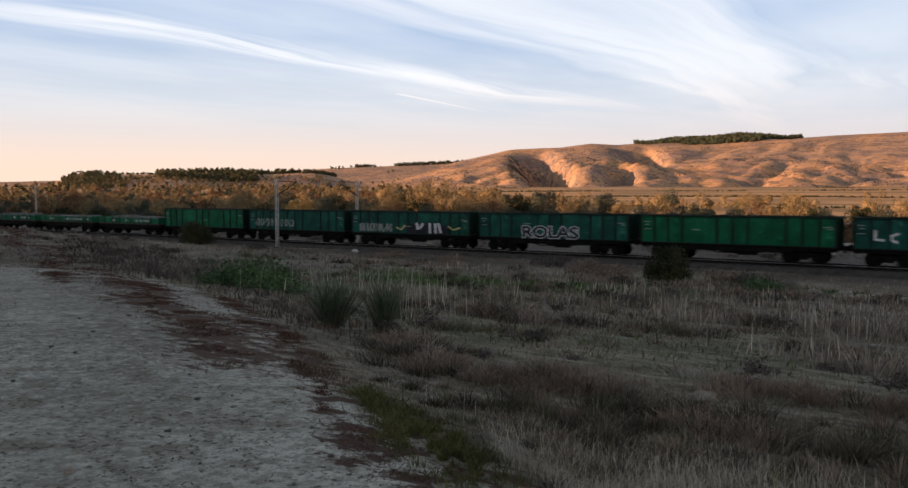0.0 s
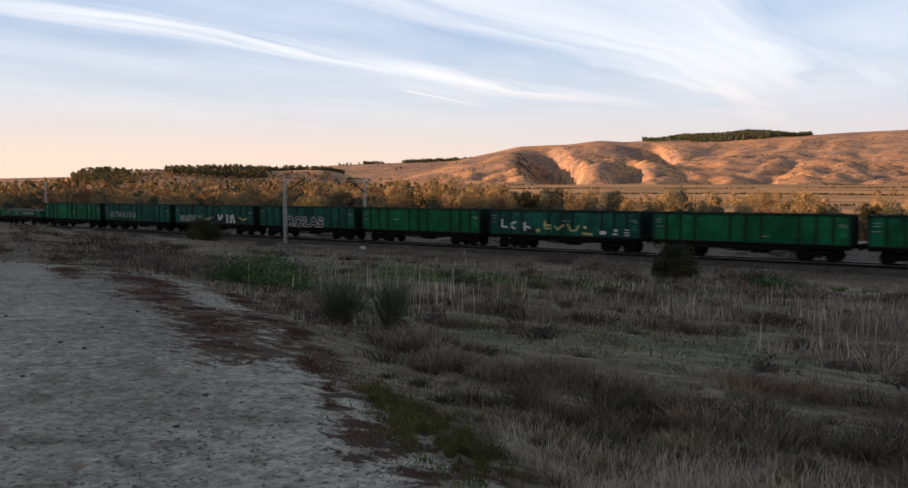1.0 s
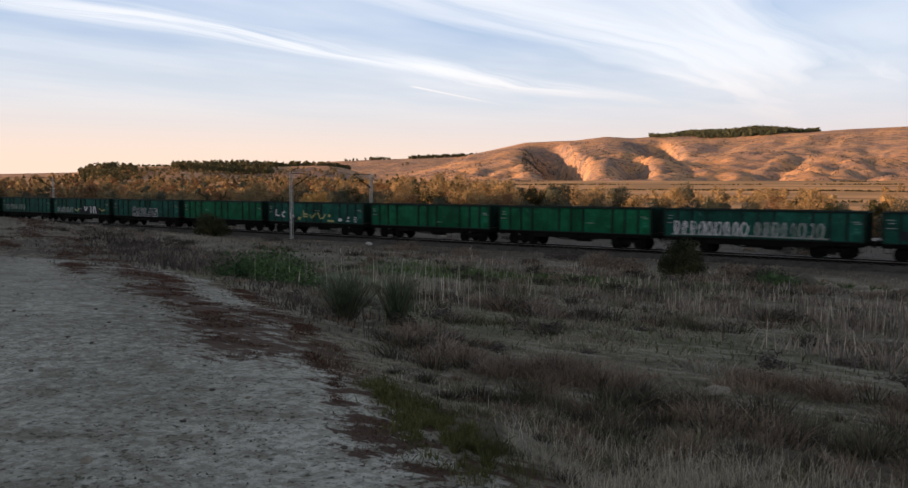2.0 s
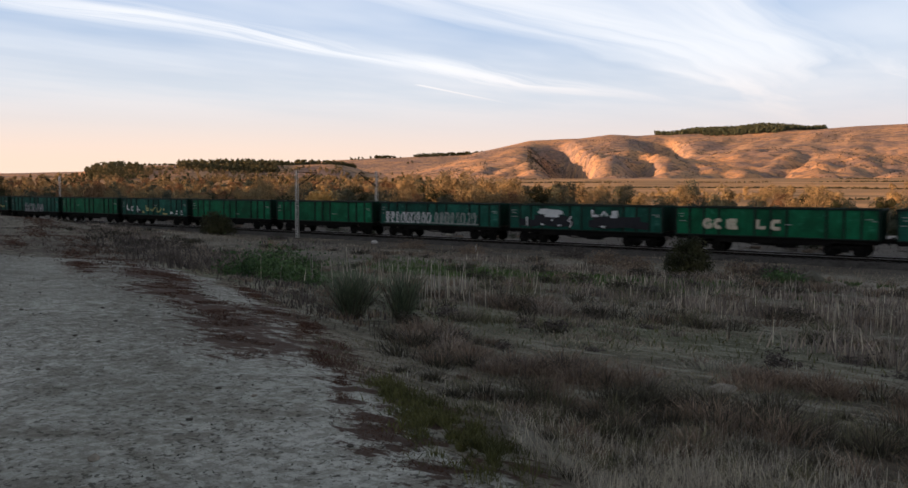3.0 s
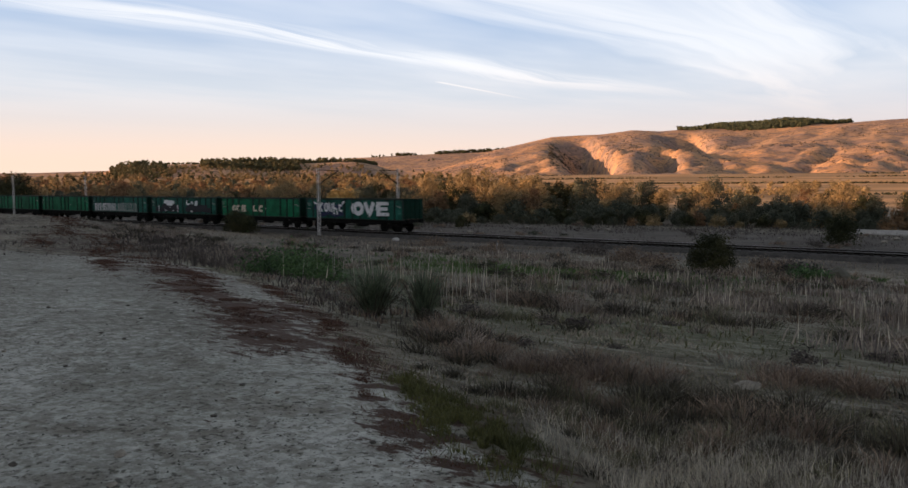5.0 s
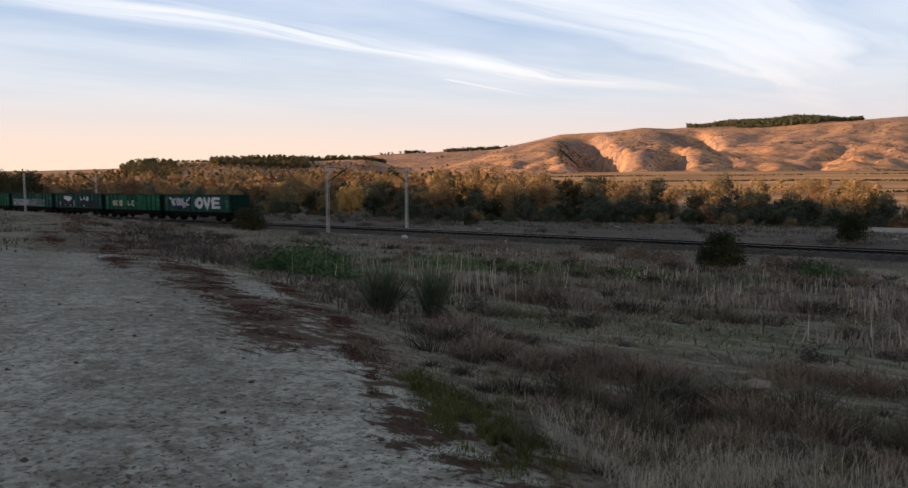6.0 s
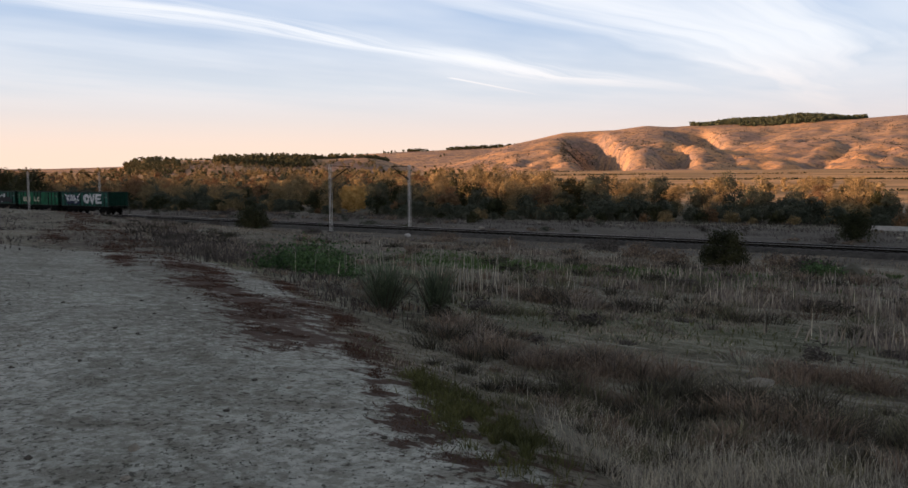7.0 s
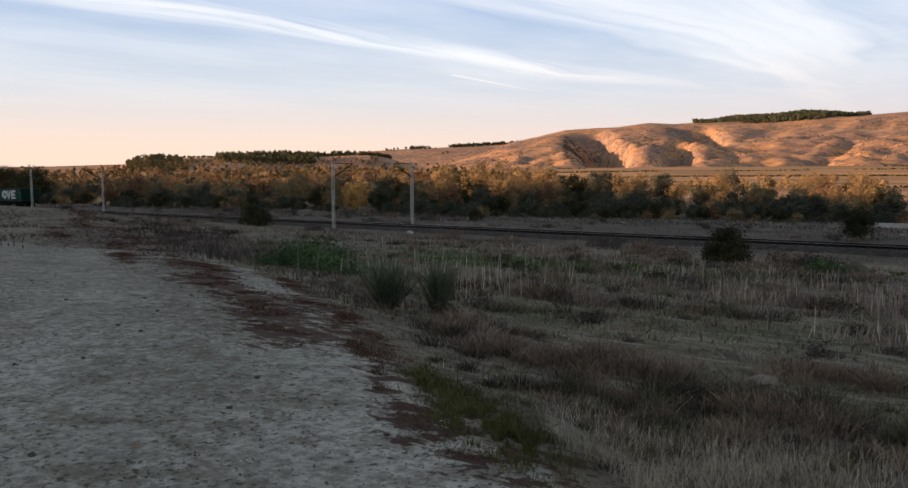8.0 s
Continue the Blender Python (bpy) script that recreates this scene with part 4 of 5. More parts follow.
def lettering(wagon, text, x, z, size, stretch, material, label, fat=0.0, y=SIDE_Y):
    cu = bpy.data.curves.new("graffiti", "FONT")
    cu.body, cu.size, cu.offset, cu.align_x = text, size, fat, "LEFT"
    tmp = bpy.data.objects.new("graffiti", cu)
    scene.collection.objects.link(tmp)
    me = bpy.data.meshes.new_from_object(tmp.evaluated_get(bpy.context.evaluated_depsgraph_get()))
    bpy.data.objects.remove(tmp)
    me.transform(Matrix.Translation((x, y, z)) @ Matrix.Rotation(radians(90), 4, "X") @ Matrix.Diagonal((stretch, 1, 1, 1)))
    me.materials.clear()
    me.materials.append(material)
    return part("graffiti", me, material, wagon, label)


def ring(cx, cz, rx, rz, start=0.0, turn=1.0):
    return [(cx + rx * math.cos(start + turn * 6.2832 * k / 16), cz + rz * math.sin(start + turn * 6.2832 * k / 16)) for k in range(17)]


def strokes(wagon, lines, width, material, label, y=SIDE_Y):
    for k, pts in enumerate(lines):
        stroke(wagon, pts, width, material, label, y - 0.0012 * (k % 5))


def stencils(wagon, seed):
    """Small stencilled data, as plain bars, and worn marks."""
    rs = random.Random(seed)
    for x, z, wd in ((0.5, 2.62, 0.45), (0.5, 2.42, 0.35), (0.52, 2.1, 0.5), (12.55, 2.45, 0.55), (12.75, 2.33, 0.4), (rs.uniform(4, 9), rs.uniform(1.6, 2.4), 0.6)):
        part("stencil_bar", box(bmesh.new(), x + rs.uniform(-0.05, 0.05), SIDE_Y, z, wd * rs.uniform(0.7, 1.1), 0.004, 0.05), M_FADED, wagon, "faded white stencilled data")


def repaint(wagon, material):
    for ob in wagon.children:
        if ob.name.startswith("side_panel"):
            ob.material_slots[0].link = "OBJECT"
            ob.material_slots[0].material = material


def make_train():
    first = high_wagon()
    train = [first] + [copy_thing(first, Matrix.Identity(4)) for _ in range(11)]
    low = low_wagon()
    lows = [low] + [copy_thing(low, Matrix.Identity(4)) for _ in range(2)]
    w = train
    for i in (0, 2, 3, 6, 8, 9, 10):
        repaint(w[i], M_TEALWAGON)
    for i, o in enumerate(w):
        stencils(o, 700 + i)
    y2, y3 = SIDE_Y - 0.008, SIDE_Y - 0.014
    # the last wagon: a broken-up pale tag over navy, and three fat letters
    strokes(w[0], [[(1.6, 1.75), (2.5, 1.5), (3.3, 1.75)], [(2.3, 2.6), (3.6, 2.3), (5.3, 2.4)], [(3.2, 1.9), (4.2, 1.45), (5.4, 1.7)], [(1.3, 2.3), (2.2, 2.0), (3.0, 2.5)]], 0.42, M_BLUE, "navy sprayed shading round the tag")
    strokes(w[0], [[(1.2, 2.72), (1.7, 2.58), (1.85, 2.0)], [(2.15, 2.65), (1.98, 1.75)], [(1.95, 2.2), (2.5, 2.68)], [(2.2, 2.2), (2.45, 1.8)], ring(3.0, 2.25, 0.22, 0.38),
                   [(3.4, 2.72), (3.45, 1.9), (3.75, 1.85), (3.8, 2.6)], [(4.05, 2.72), (4.1, 1.55)], [(4.1, 2.2), (4.5, 2.05), (4.55, 1.55)], [(4.85, 2.5), (4.85, 1.95), (5.25, 1.9)],
                   [(4.75, 2.42), (5.2, 2.48)], [(5.25, 2.6), (5.55, 2.85)]], 0.19, M_WHITE, "white sprayed unreadable tag", y2)
    label = "fat white sprayed letters OVE"
    strokes(w[0], [ring(7.42, 2.17, 0.52, 0.46)], 0.44, M_WHITE, label)
    strokes(w[0], [[(6.84, 2.62), (6.64, 2.2), (6.84, 1.75)]], 0.42, M_WHITE, label, SIDE_Y - 0.003)
    strokes(w[0], [[(8.32, 2.78), (8.67, 2.0), (8.92, 1.5), (9.12, 2.0), (9.42, 2.8)]], 0.44, M_WHITE, label)
    strokes(w[0], [[(10.07, 2.85), (10.07, 1.5)], [(9.72, 2.3), (10.12, 2.32)]], 0.5, M_WHITE, label, SIDE_Y - 0.005)
    strokes(w[0], [[(10.12, 2.7), (11.37, 2.68)], [(10.12, 2.18), (11.22, 2.18)], [(10.12, 1.66), (11.42, 1.68)]], 0.31, M_WHITE, label, SIDE_Y - 0.006)
    strokes(w[0], [[(6.77, 1.62), (6.82, 2.75)], [(8.77, 1.35), (8.82, 1.75)], [(10.92, 1.5), (10.97, 1.75)]], 0.05, M_TEALWAGON, "green lines through the letters", y3)
    # cream letters on the wagon before it
    strokes(w[1], [ring(2.35, 1.95, 0.24, 0.26, 0.6, 0.85), [(2.35, 1.9), (2.62, 1.9), (2.6, 1.7)], ring(3.1, 1.95, 0.22, 0.26, 0.7, 0.75)], 0.24, M_CREAM, "cream sprayed unreadable letters")
    strokes(w[1], [[(3.75, 2.25), (3.75, 1.65)], [(3.75, 2.2), (4.35, 2.2)], [(3.75, 1.95), (4.3, 1.95)], [(3.75, 1.7), (4.4, 1.7)], [(5.75, 2.3), (5.72, 1.75), (6.25, 1.75)], [(6.7, 2.2), (6.7, 1.7)], [(6.7, 2.2), (7.2, 2.2)], [(6.7, 1.72), (7.2, 1.72)]], 0.24, M_CREAM, "cream sprayed unreadable letters")
    # white patches over black shapes
    strokes(w[2], [[(1.0, 1.7), (2.2, 1.6), (3.2, 1.75), (4.4, 1.6), (5.9, 1.75)], [(7.2, 1.7), (8.6, 1.6), (10.2, 1.75), (12.0, 1.6)], [(2.4, 2.0), (4.0, 2.1), (5.4, 1.95)], [(7.6, 2.0), (9.5, 1.95), (11.4, 2.0)]], 0.55, M_BLACK, "black sprayed shapes")
    patches(w[2], [(3.3, 2.55, 0.55, 0.2), (4.3, 2.5, 0.65, 0.24), (4.0, 2.25, 0.7, 0.14)], M_WHITE, 5, "white sprayed patches", y2)
    strokes(w[2], [[(7.5, 2.75), (7.5, 2.3), (8.0, 2.3)], [(8.2, 2.3), (8.5, 2.6), (8.75, 2.3)], [(9.6, 2.62), (9.15, 2.6), (9.15, 2.45), (9.6, 2.4), (9.55, 2.25), (9.0, 2.25)]], 0.2, M_WHITE, "white sprayed unreadable letters", y2)
    strokes(w[2], [[(1.7, 2.1), (1.72, 1.4)], [(5.7, 2.2), (5.45, 1.85), (5.75, 1.75), (5.6, 1.35)], [(3.0, 1.55), (3.3, 1.5)], [(3.9, 1.85), (4.1, 1.9)], [(4.5, 1.45), (4.8, 1.5)], [(8.2, 1.5), (8.6, 1.45)]], 0.13, M_WHITE, "white sprayed marks", y2)
    scrawl(w[3], 0.7, 6.0, 1.3, 2.25, M_WHITE, 8, 0.085, 9, "white sprayed unreadable tag")
    scrawl(w[3], 6.3, 10.8, 1.3, 2.3, M_FADED, 18, 0.10, 8, "white sprayed unreadable tag")
    strokes(w[3], [[(0.6, 1.3), (5, 1.36), (11, 1.3)]], 0.10, M_FADED, "faded white sprayed line")
    # small white and yellow letters along the foot of one wagon
    strokes(w[6], [[(1.25, 2.35), (1.25, 1.75), (1.75, 1.72)], [(2.55, 2.15), (2.15, 2.0), (2.2, 1.7), (2.5, 1.6)], [(3.35, 2.15), (3.4, 1.45)], [(3.4, 1.8), (3.8, 1.75), (3.85, 1.4)]], 0.17, M_WHITE, "small white sprayed letters")
    strokes(w[6], [[(5.2, 2.3), (5.2, 1.7)], [(5.2, 1.95), (5.75, 1.95)], [(5.2, 1.7), (5.75, 1.7)], [(6.1, 1.9), (6.3, 1.6), (6.9, 2.05)], [(7.2, 2.1), (7.5, 1.55), (7.9, 1.6), (8.2, 2.0)]], 0.13, M_YELLOW, "small yellow sprayed letters")
    patches(w[6], [(4.6, 1.5, 0.18, 0.16), (8.9, 1.35, 0.45, 0.1), (8.7, 1.85, 0.15, 0.12)], M_YELLOW, 21, "yellow sprayed spots")
    patches(w[6], [(10.15, 1.5, 0.26, 0.15), (11.2, 1.7, 0.14, 0.1), (11.15, 1.4, 0.2, 0.08), (12.1, 1.75, 0.18, 0.05), (12.1, 1.55, 0.18, 0.05), (12.1, 1.36, 0.18, 0.05)], M_WHITE, 22, "white sprayed spots")
    patches(w[6], [(3.9, 1.45, 0.45, 0.16)], M_BLACK, 23, "black sprayed patch", y2)
    lettering(w[8], "ROLAS", 4.1, 1.22, 1.22, 1.34, M_WHITE, "white sprayed outline round the letters", 0.085)
    lettering(w[8], "ROLAS", 4.1, 1.22, 1.22, 1.34, M_BLACK, "black sprayed letters ROLAS", 0.035, y2)
    scrawl(w[9], 1.0, 4.9, 1.3, 2.0, M_FADED, 13, 0.10, 9, "faded cream sprayed unreadable tag")
    patches(w[9], [(7.0, 1.65, 0.5, 0.45), (8.2, 1.65, 0.6, 0.5), (9.4, 1.65, 0.6, 0.5), (10.4, 1.6, 0.5, 0.4)], M_BLACK, 15, "black sprayed shapes")
    strokes(w[9], [[(7.6, 2.15), (7.7, 1.6), (8.0, 1.75), (8.3, 2.1)], [(9.0, 2.15), (9.05, 1.25)], [(9.6, 2.1), (9.65, 1.25)], [(9.9, 2.15), (10.2, 1.3)]], 0.26, M_WHITE, "white sprayed letters on black", y2)
    strokes(w[9], [[(5.3, 1.7), (5.9, 1.5), (6.3, 1.9)], [(10.9, 1.9), (11.5, 1.6), (12.2, 1.8)]], 0.14, M_YELLOW, "pale yellow sprayed strokes", y2)
    scrawl(w[10], 1.0, 6.5, 1.5, 2.2, M_FADED, 16, 0.09, 8, "faint white sprayed tag")
    for i, o in enumerate(lows):
        rs = random.Random(30 + i)
        for k in range(9):
            bm = box(bmesh.new(), 0.9 + k * 1.25, rs.uniform(-0.2, 0.2), 1.45 + rs.uniform(0.15, 0.38), 1.1, 2.2, 0.5 + rs.uniform(0, 0.3), 0.05)
            part("load_piece", bm, M_GREYLOAD, o, "weathered grey load in the wagon")
        patches(o, [(rs.uniform(0.8, 11.2), 1.62, rs.uniform(0.2, 0.6), 0.14) for _ in range(7)], M_FADED, 50 + i, "faded pale sprayed patches", -1.416)
    return w, lows


WAGONS, LOW_WAGONS = make_train()

# ---- masts of the overhead line ----


def mast(x, y, toward):
    m = new("catenary_mast")
    h, wx, wy = 6.4, 0.125, 0.09
    for dx, dy in ((-wx, -wy), (wx, -wy), (wx, wy), (-wx, wy)):
        bm = box(bmesh.new(), dx, dy, h / 2 - 0.2, 0.032, 0.012, h + 0.4)
        box(bm, dx + (0.022 if dx < 0 else -0.022), dy, h / 2 - 0.2, 0.012, 0.032, h + 0.4)
        part("post", bm, M_MASTSTEEL, m)
    k = 13
    for i in range(k):
        za = h * i / k + 0.1
        for dy in (-wy, wy):
            part("batten", box(bmesh.new(), 0, dy, za, 2 * wx, 0.012, 0.03), M_MASTSTEEL, m)
        part("lacing", rod(bmesh.new(), (-wx, wy if i % 2 else -wy, za), (-wx, -wy if i % 2 else wy, za + h / k), 0.012, 0.012, 5), M_MASTSTEEL, m)
    part("footing", box(bmesh.new(), 0, 0, -0.25, 0.6, 0.5, 0.5, 0.03), M_DARKSTONE, m)
    arm = part("cantilever", rod(bmesh.new(), (0, toward * 0.1, 4.9), (0, toward * 2.6, 6.2), 0.05, 0.045, 6), M_UNDER, m, "dark steel cantilever arm")
    part("tie_rod", rod(bmesh.new(), (0, toward * 0.1, 6.25), (0, toward * 2.7, 6.22), 0.03, 0.03, 6), M_UNDER, arm)
    part("steady_arm", rod(bmesh.new(), (0, toward * 1.7, 5.70), (0, toward * 2.9, 5.45), 0.022, 0.022, 6), M_UNDER, arm)
    part("insulator", rod(bmesh.new(), (0, toward * 0.15, 4.93), (0, toward * 0.55, 5.14), 0.09, 0.09, 8), M_BARK, arm)
    m.location = (x, y, -0.35)
    return tagged(m, "pale steel lattice mast beside the track", "mast", "overhead line masts")


for x, y, s in ((-57.1, 53.1, 1), (-54.0, 61.0, -1), (-120.7, 53.1, 1), (-115.4, 61.0, -1)):
    mast(x, y, s)


# ================= bushes, weeds and grass =================


def blades(name, x, y, h, width, material, label, seed, lean=0.35, category="grass", bow=0.5, away=None):
    """Grass or reed blades, each a narrow bent strip standing on the ground."""
    rs = np.random.default_rng(seed)
    n = len(x)
    z = ground_z(x, y) - 0.015
    a = rs.uniform(0, 2 * np.pi, n)
    side = np.stack([np.cos(a), np.sin(a), 0 * a], -1)
    b = rs.uniform(0, 2 * np.pi, n) if away is None else away + 0.6 * rs.normal(size=n)
    tilt = (rs.uniform(0, 1, n) ** 1.3 * lean * h)[:, None]
    d = np.stack([np.cos(b), np.sin(b), 0 * b], -1) * tilt
    foot = np.stack([x, y, z], -1)
    up = np.stack([0 * h, 0 * h, h], -1)
    w = (width * rs.uniform(0.6, 1.4, n))[:, None] * side / 2
    knee = foot + up * 0.55 + d * (0.55 - 0.3 * bow)
    v = np.stack([foot - w, foot + w, knee + w * 0.75, knee - w * 0.75, foot + up * (1 - 0.12 * bow) + d], 1).reshape(-1, 3)
    i = np.arange(n) * 5
    q, t = np.stack([i, i + 1, i + 2, i + 3], -1).tolist(), np.stack([i + 3, i + 2, i + 4], -1).tolist()
    return tagged(new(name, mesh_from(name, v, q + t, material)), label, category, kind="stuff")


def strew(rs, n, cx, cy, sx, sy, turn=0.0):
    u, v = rs.normal(size=n) * sx, rs.normal(size=n) * sy
    c, s = math.cos(radians(turn)), math.sin(radians(turn))
    return cx + u * c - v * s, cy + u * s + v * c


def make_field():
    rs = np.random.default_rng(50)
    # thin short grass over the whole field, thinning with distance
    n = 120000
    r = 3.6 * np.exp(rs.uniform(0, math.log(52 / 3.6), n))
    b = np.radians(rs.uniform(-22, 78, n))
    x, y = -np.sin(b) * r, np.cos(b) * r
    side = road_side(x, y)
    patch = 0.5 * value_noise(x, y, 2.8, 61) + 0.35 * value_noise(x, y, 1.1, 62) + 0.3 * value_noise(x, y * 1.6, 7, 63)
    keep = (side > 0.15) & (y < 52) & (patch + 0.22 * rs.normal(size=n) > 0.02)
    lane = np.abs(y - np.interp(x, [-75, -46, -26, -10], [50, 38, 28.6, 25])) < 3.0
    keep &= ~(lane & (x < -17) & (rs.uniform(size=n) < 0.85))
    x, y, r, patch = x[keep], y[keep], r[keep], patch[keep]
    h = (0.02 + 0.06 * np.clip(patch + 0.2, 0, 1)) * rs.uniform(0.5, 1.5, len(x)) * (0.6 + 0.4 * np.clip((r - 4) / 6, 0, 1)) * (1 + r / 40)
    wd = 0.005 + 0.0008 * r
    greenish = (value_noise(x, y, 4.0, 66) + 0.5 * rs.normal(size=len(x))) > 0.35
    blades("dry_field_grass", x[~greenish], y[~greenish], h[~greenish], wd[~greenish], M_DRY, "short dry grey-brown field grass", 51, 1.5)
    blades("olive_field_grass", x[greenish], y[greenish], h[greenish] * 0.8, wd[greenish], M_OLIVEGRASS, "short olive field grass", 52, 1.5)

    # straw lying flat between the tussocks
    n = 42000
    r = 4.0 * np.exp(rs.uniform(0, math.log(34 / 4.0), n))
    b = np.radians(rs.uniform(-22, 62, n))
    x, y = -np.sin(b) * r, np.cos(b) * r
    pale = 0.5 * value_noise(x, y * 1.8, 2.2, 73) + 0.4 * value_noise(x, y * 1.8, 0.7, 74) + 0.3 * np.exp(-(((y - 11.5) / 2.5) ** 2)) - 0.25 * (y < 7)
    k = (road_side(x, y) > 0.5) & (pale + 0.15 * rs.normal(size=n) > 0.12)
    x, y, r = x[k], y[k], r[k]
    blades("flat_straw", x, y, rs.uniform(0.012, 0.05, len(x)), 0.004 + 0.0007 * r, M_THATCH, "pale straw lying flat in the field", 72, 4.0)

    # tussocks: middle and half lengths in plan, turn, number, radius, height, kinds
    tufts = {"rust": [], "dark": [], "olive": [], "grey": [], "straw": []}

    def strew_tussocks(cx, cy, sx, sy, turn, count, radius, height, kinds, per=70):
        x, y = strew(rs, count, cx, cy, sx, sy, turn)
        for px_, py_ in zip(x, y):
            if float(road_side(px_, py_)) < 0.5 or py_ > 50 or math.hypot(px_ + 2.45, py_ - 7.75) < 0.5:
                continue
            q = rs.uniform(0.55, 1.5)
            m = int(per * rs.uniform(0.6, 1.4))
            a, d = rs.uniform(0, 2 * np.pi, m), np.abs(rs.normal(size=m)) * 0.55
            hh = height * q * rs.uniform(0.45, 1.2, m) * np.clip(1.15 - 0.5 * d, 0.3, 1)
            tufts[kinds[int(rs.integers(len(kinds)))]].append(np.stack([px_ + np.cos(a) * d * radius * q * 1.3, py_ + np.sin(a) * d * radius * q, hh, a], -1))

    strew_tussocks(-4.5, 7.75, 0.8, 0.28, 0, 60, 0.16, 0.20, ("rust", "rust", "dark", "grey"), 110)
    strew_tussocks(-6.6, 8.7, 0.7, 0.35, 145, 40, 0.20, 0.18, ("grey", "dark", "rust"), 110)
    strew_tussocks(-2.1, 6.75, 0.75, 0.30, -10, 55, 0.16, 0.19, ("rust", "dark", "dark"), 110)
    strew_tussocks(-1.5, 9.1, 0.8, 0.3, 0, 34, 0.18, 0.16, ("rust",), 100)
    strew_tussocks(-2.8, 9.9, 0.5, 0.2, 0, 14, 0.18, 0.14, ("rust", "straw"), 90)
    strew_tussocks(-1.6, 5.2, 1.5, 0.75, -15, 105, 0.12, 0.13, ("dark", "dark", "olive", "olive", "rust"), 100)
    strew_tussocks(-2.6, 5.9, 1.0, 0.4, 0, 60, 0.13, 0.15, ("dark", "rust", "olive"), 100)
    strew_tussocks(0.6, 7.0, 1.2, 0.9, 0, 70, 0.15, 0.16, ("dark", "rust", "olive"), 90)
    strew_tussocks(-10.5, 15.8, 1.8, 0.5, -5, 60, 0.3, 0.28, ("grey", "rust", "dark"), 80)
    strew_tussocks(-8.0, 12.6, 2.0, 0.5, -5, 36, 0.25, 0.16, ("grey", "dark", "olive"), 80)
    strew_tussocks(-2, 15.5, 3.0, 0.8, -8, 50, 0.3, 0.20, ("grey", "dark", "olive"), 80)
    strew_tussocks(-9, 20, 6.0, 2.5, -8, 150, 0.35, 0.24, ("grey", "dark", "rust", "olive"), 60)
    strew_tussocks(-5, 31, 9.0, 3.0, -6, 130, 0.5, 0.3, ("grey", "rust", "dark"), 60)
    strew_tussocks(-24, 37, 9.0, 3.0, -6, 110, 0.5, 0.28, ("grey", "dark", "rust"), 60)
    strew_tussocks(-31, 22.3, 8.0, 1.6, 152, 190, 0.5, 0.30, ("grey", "dark", "grey"), 70)
    strew_tussocks(-55, 33, 12.0, 2.5, 155, 150, 0.6, 0.32, ("grey", "dark"), 60)
    strew_tussocks(-13.5, 12.4, 3.0, 0.5, 150, 60, 0.28, 0.14, ("grey", "rust", "straw"), 70)
    looks = {"rust": (M_RUSTGRASS, "rusty brown dry grass in tussocks"), "dark": (M_DARKGRASS, "dark brown dead grass in tussocks"), "olive": (M_OLIVEGRASS, "olive grass in low tussocks"),
             "grey": (M_BANDWEED, "mauve-grey dead weeds in tussocks"), "straw": (M_THATCH, "pale straw tussocks")}
    for k, (name, bits) in enumerate(tufts.items()):
        v = np.concatenate(bits)
        blades(name + "_tussock_grass", v[:, 0], v[:, 1], v[:, 2], 0.0022 + 0.0008 * np.hypot(v[:, 0], v[:, 1]), looks[name][0], looks[name][1], 530 + k, 1.7, away=v[:, 3])

    # pale reeds standing in a band
    px, py, ph = [], [], []
    for cx, cy, sx, sy, turn, cnt, hh in ((-5.5, 20.0, 3.0, 0.7, -12, 4200, 0.50), (1.0, 18.0, 3.2, 0.9, -14, 4200, 0.55), (-0.6, 12.4, 1.2, 0.45, -20, 1300, 0.5),
                                          (-8, 26, 5, 1.0, -8, 2600, 0.42), (3, 25, 6, 1.6, -8, 3600, 0.45), (-16, 37, 6, 1.2, -8, 2200, 0.45), (-3, 32, 6, 1.2, -6, 2200, 0.4), (-26, 36, 5, 1.2, -6, 1600, 0.35)):
        x, y = strew(rs, cnt, cx, cy, sx, sy, turn)
        m = value_noise(x, y * 1.5, 0.9, 85) + 0.4 * rs.normal(size=cnt) > -0.15
        x, y = x[m], y[m]
        px.append(x), py.append(y), ph.append(hh * rs.uniform(0.3, 1.15, len(x)))
    x, y, h = np.concatenate(px), np.concatenate(py), np.concatenate(ph)
    k = (road_side(x, y) > 1) & (y < 50)
    x, y, h = x[k], y[k], h[k]
    pale = rs.uniform(size=len(x)) < 0.07
    blades("reed_band", x[~pale], y[~pale], h[~pale] * 0.72, 0.014 + 0.0007 * np.hypot(x, y)[~pale], M_BANDWEED, "mauve-brown dry reeds in a band", 61, 0.9, "reed", 0.4)
    tx, ty = strew(rs, 110, -14.3, 17.3, 2.4, 1.6, -20)
    ux, uy = strew(rs, 45, -12.3, 15.3, 1.5, 0.9, -20)
    x, y = np.concatenate([x[pale], tx, ux]), np.concatenate([y[pale], ty, uy])
    h = np.concatenate([h[pale] * 1.15, rs.uniform(0.4, 1.05, 110), rs.uniform(0.4, 0.95, 45)])
    blades("pale_reeds", x, y, h, 0.010 + 0.0006 * np.hypot(x, y), M_REED, "bleached pale standing reeds and stalks", 54, 0.2, "reed", 0.2)

    # russet mats of dead weed on and along the road
    px, py = [], []
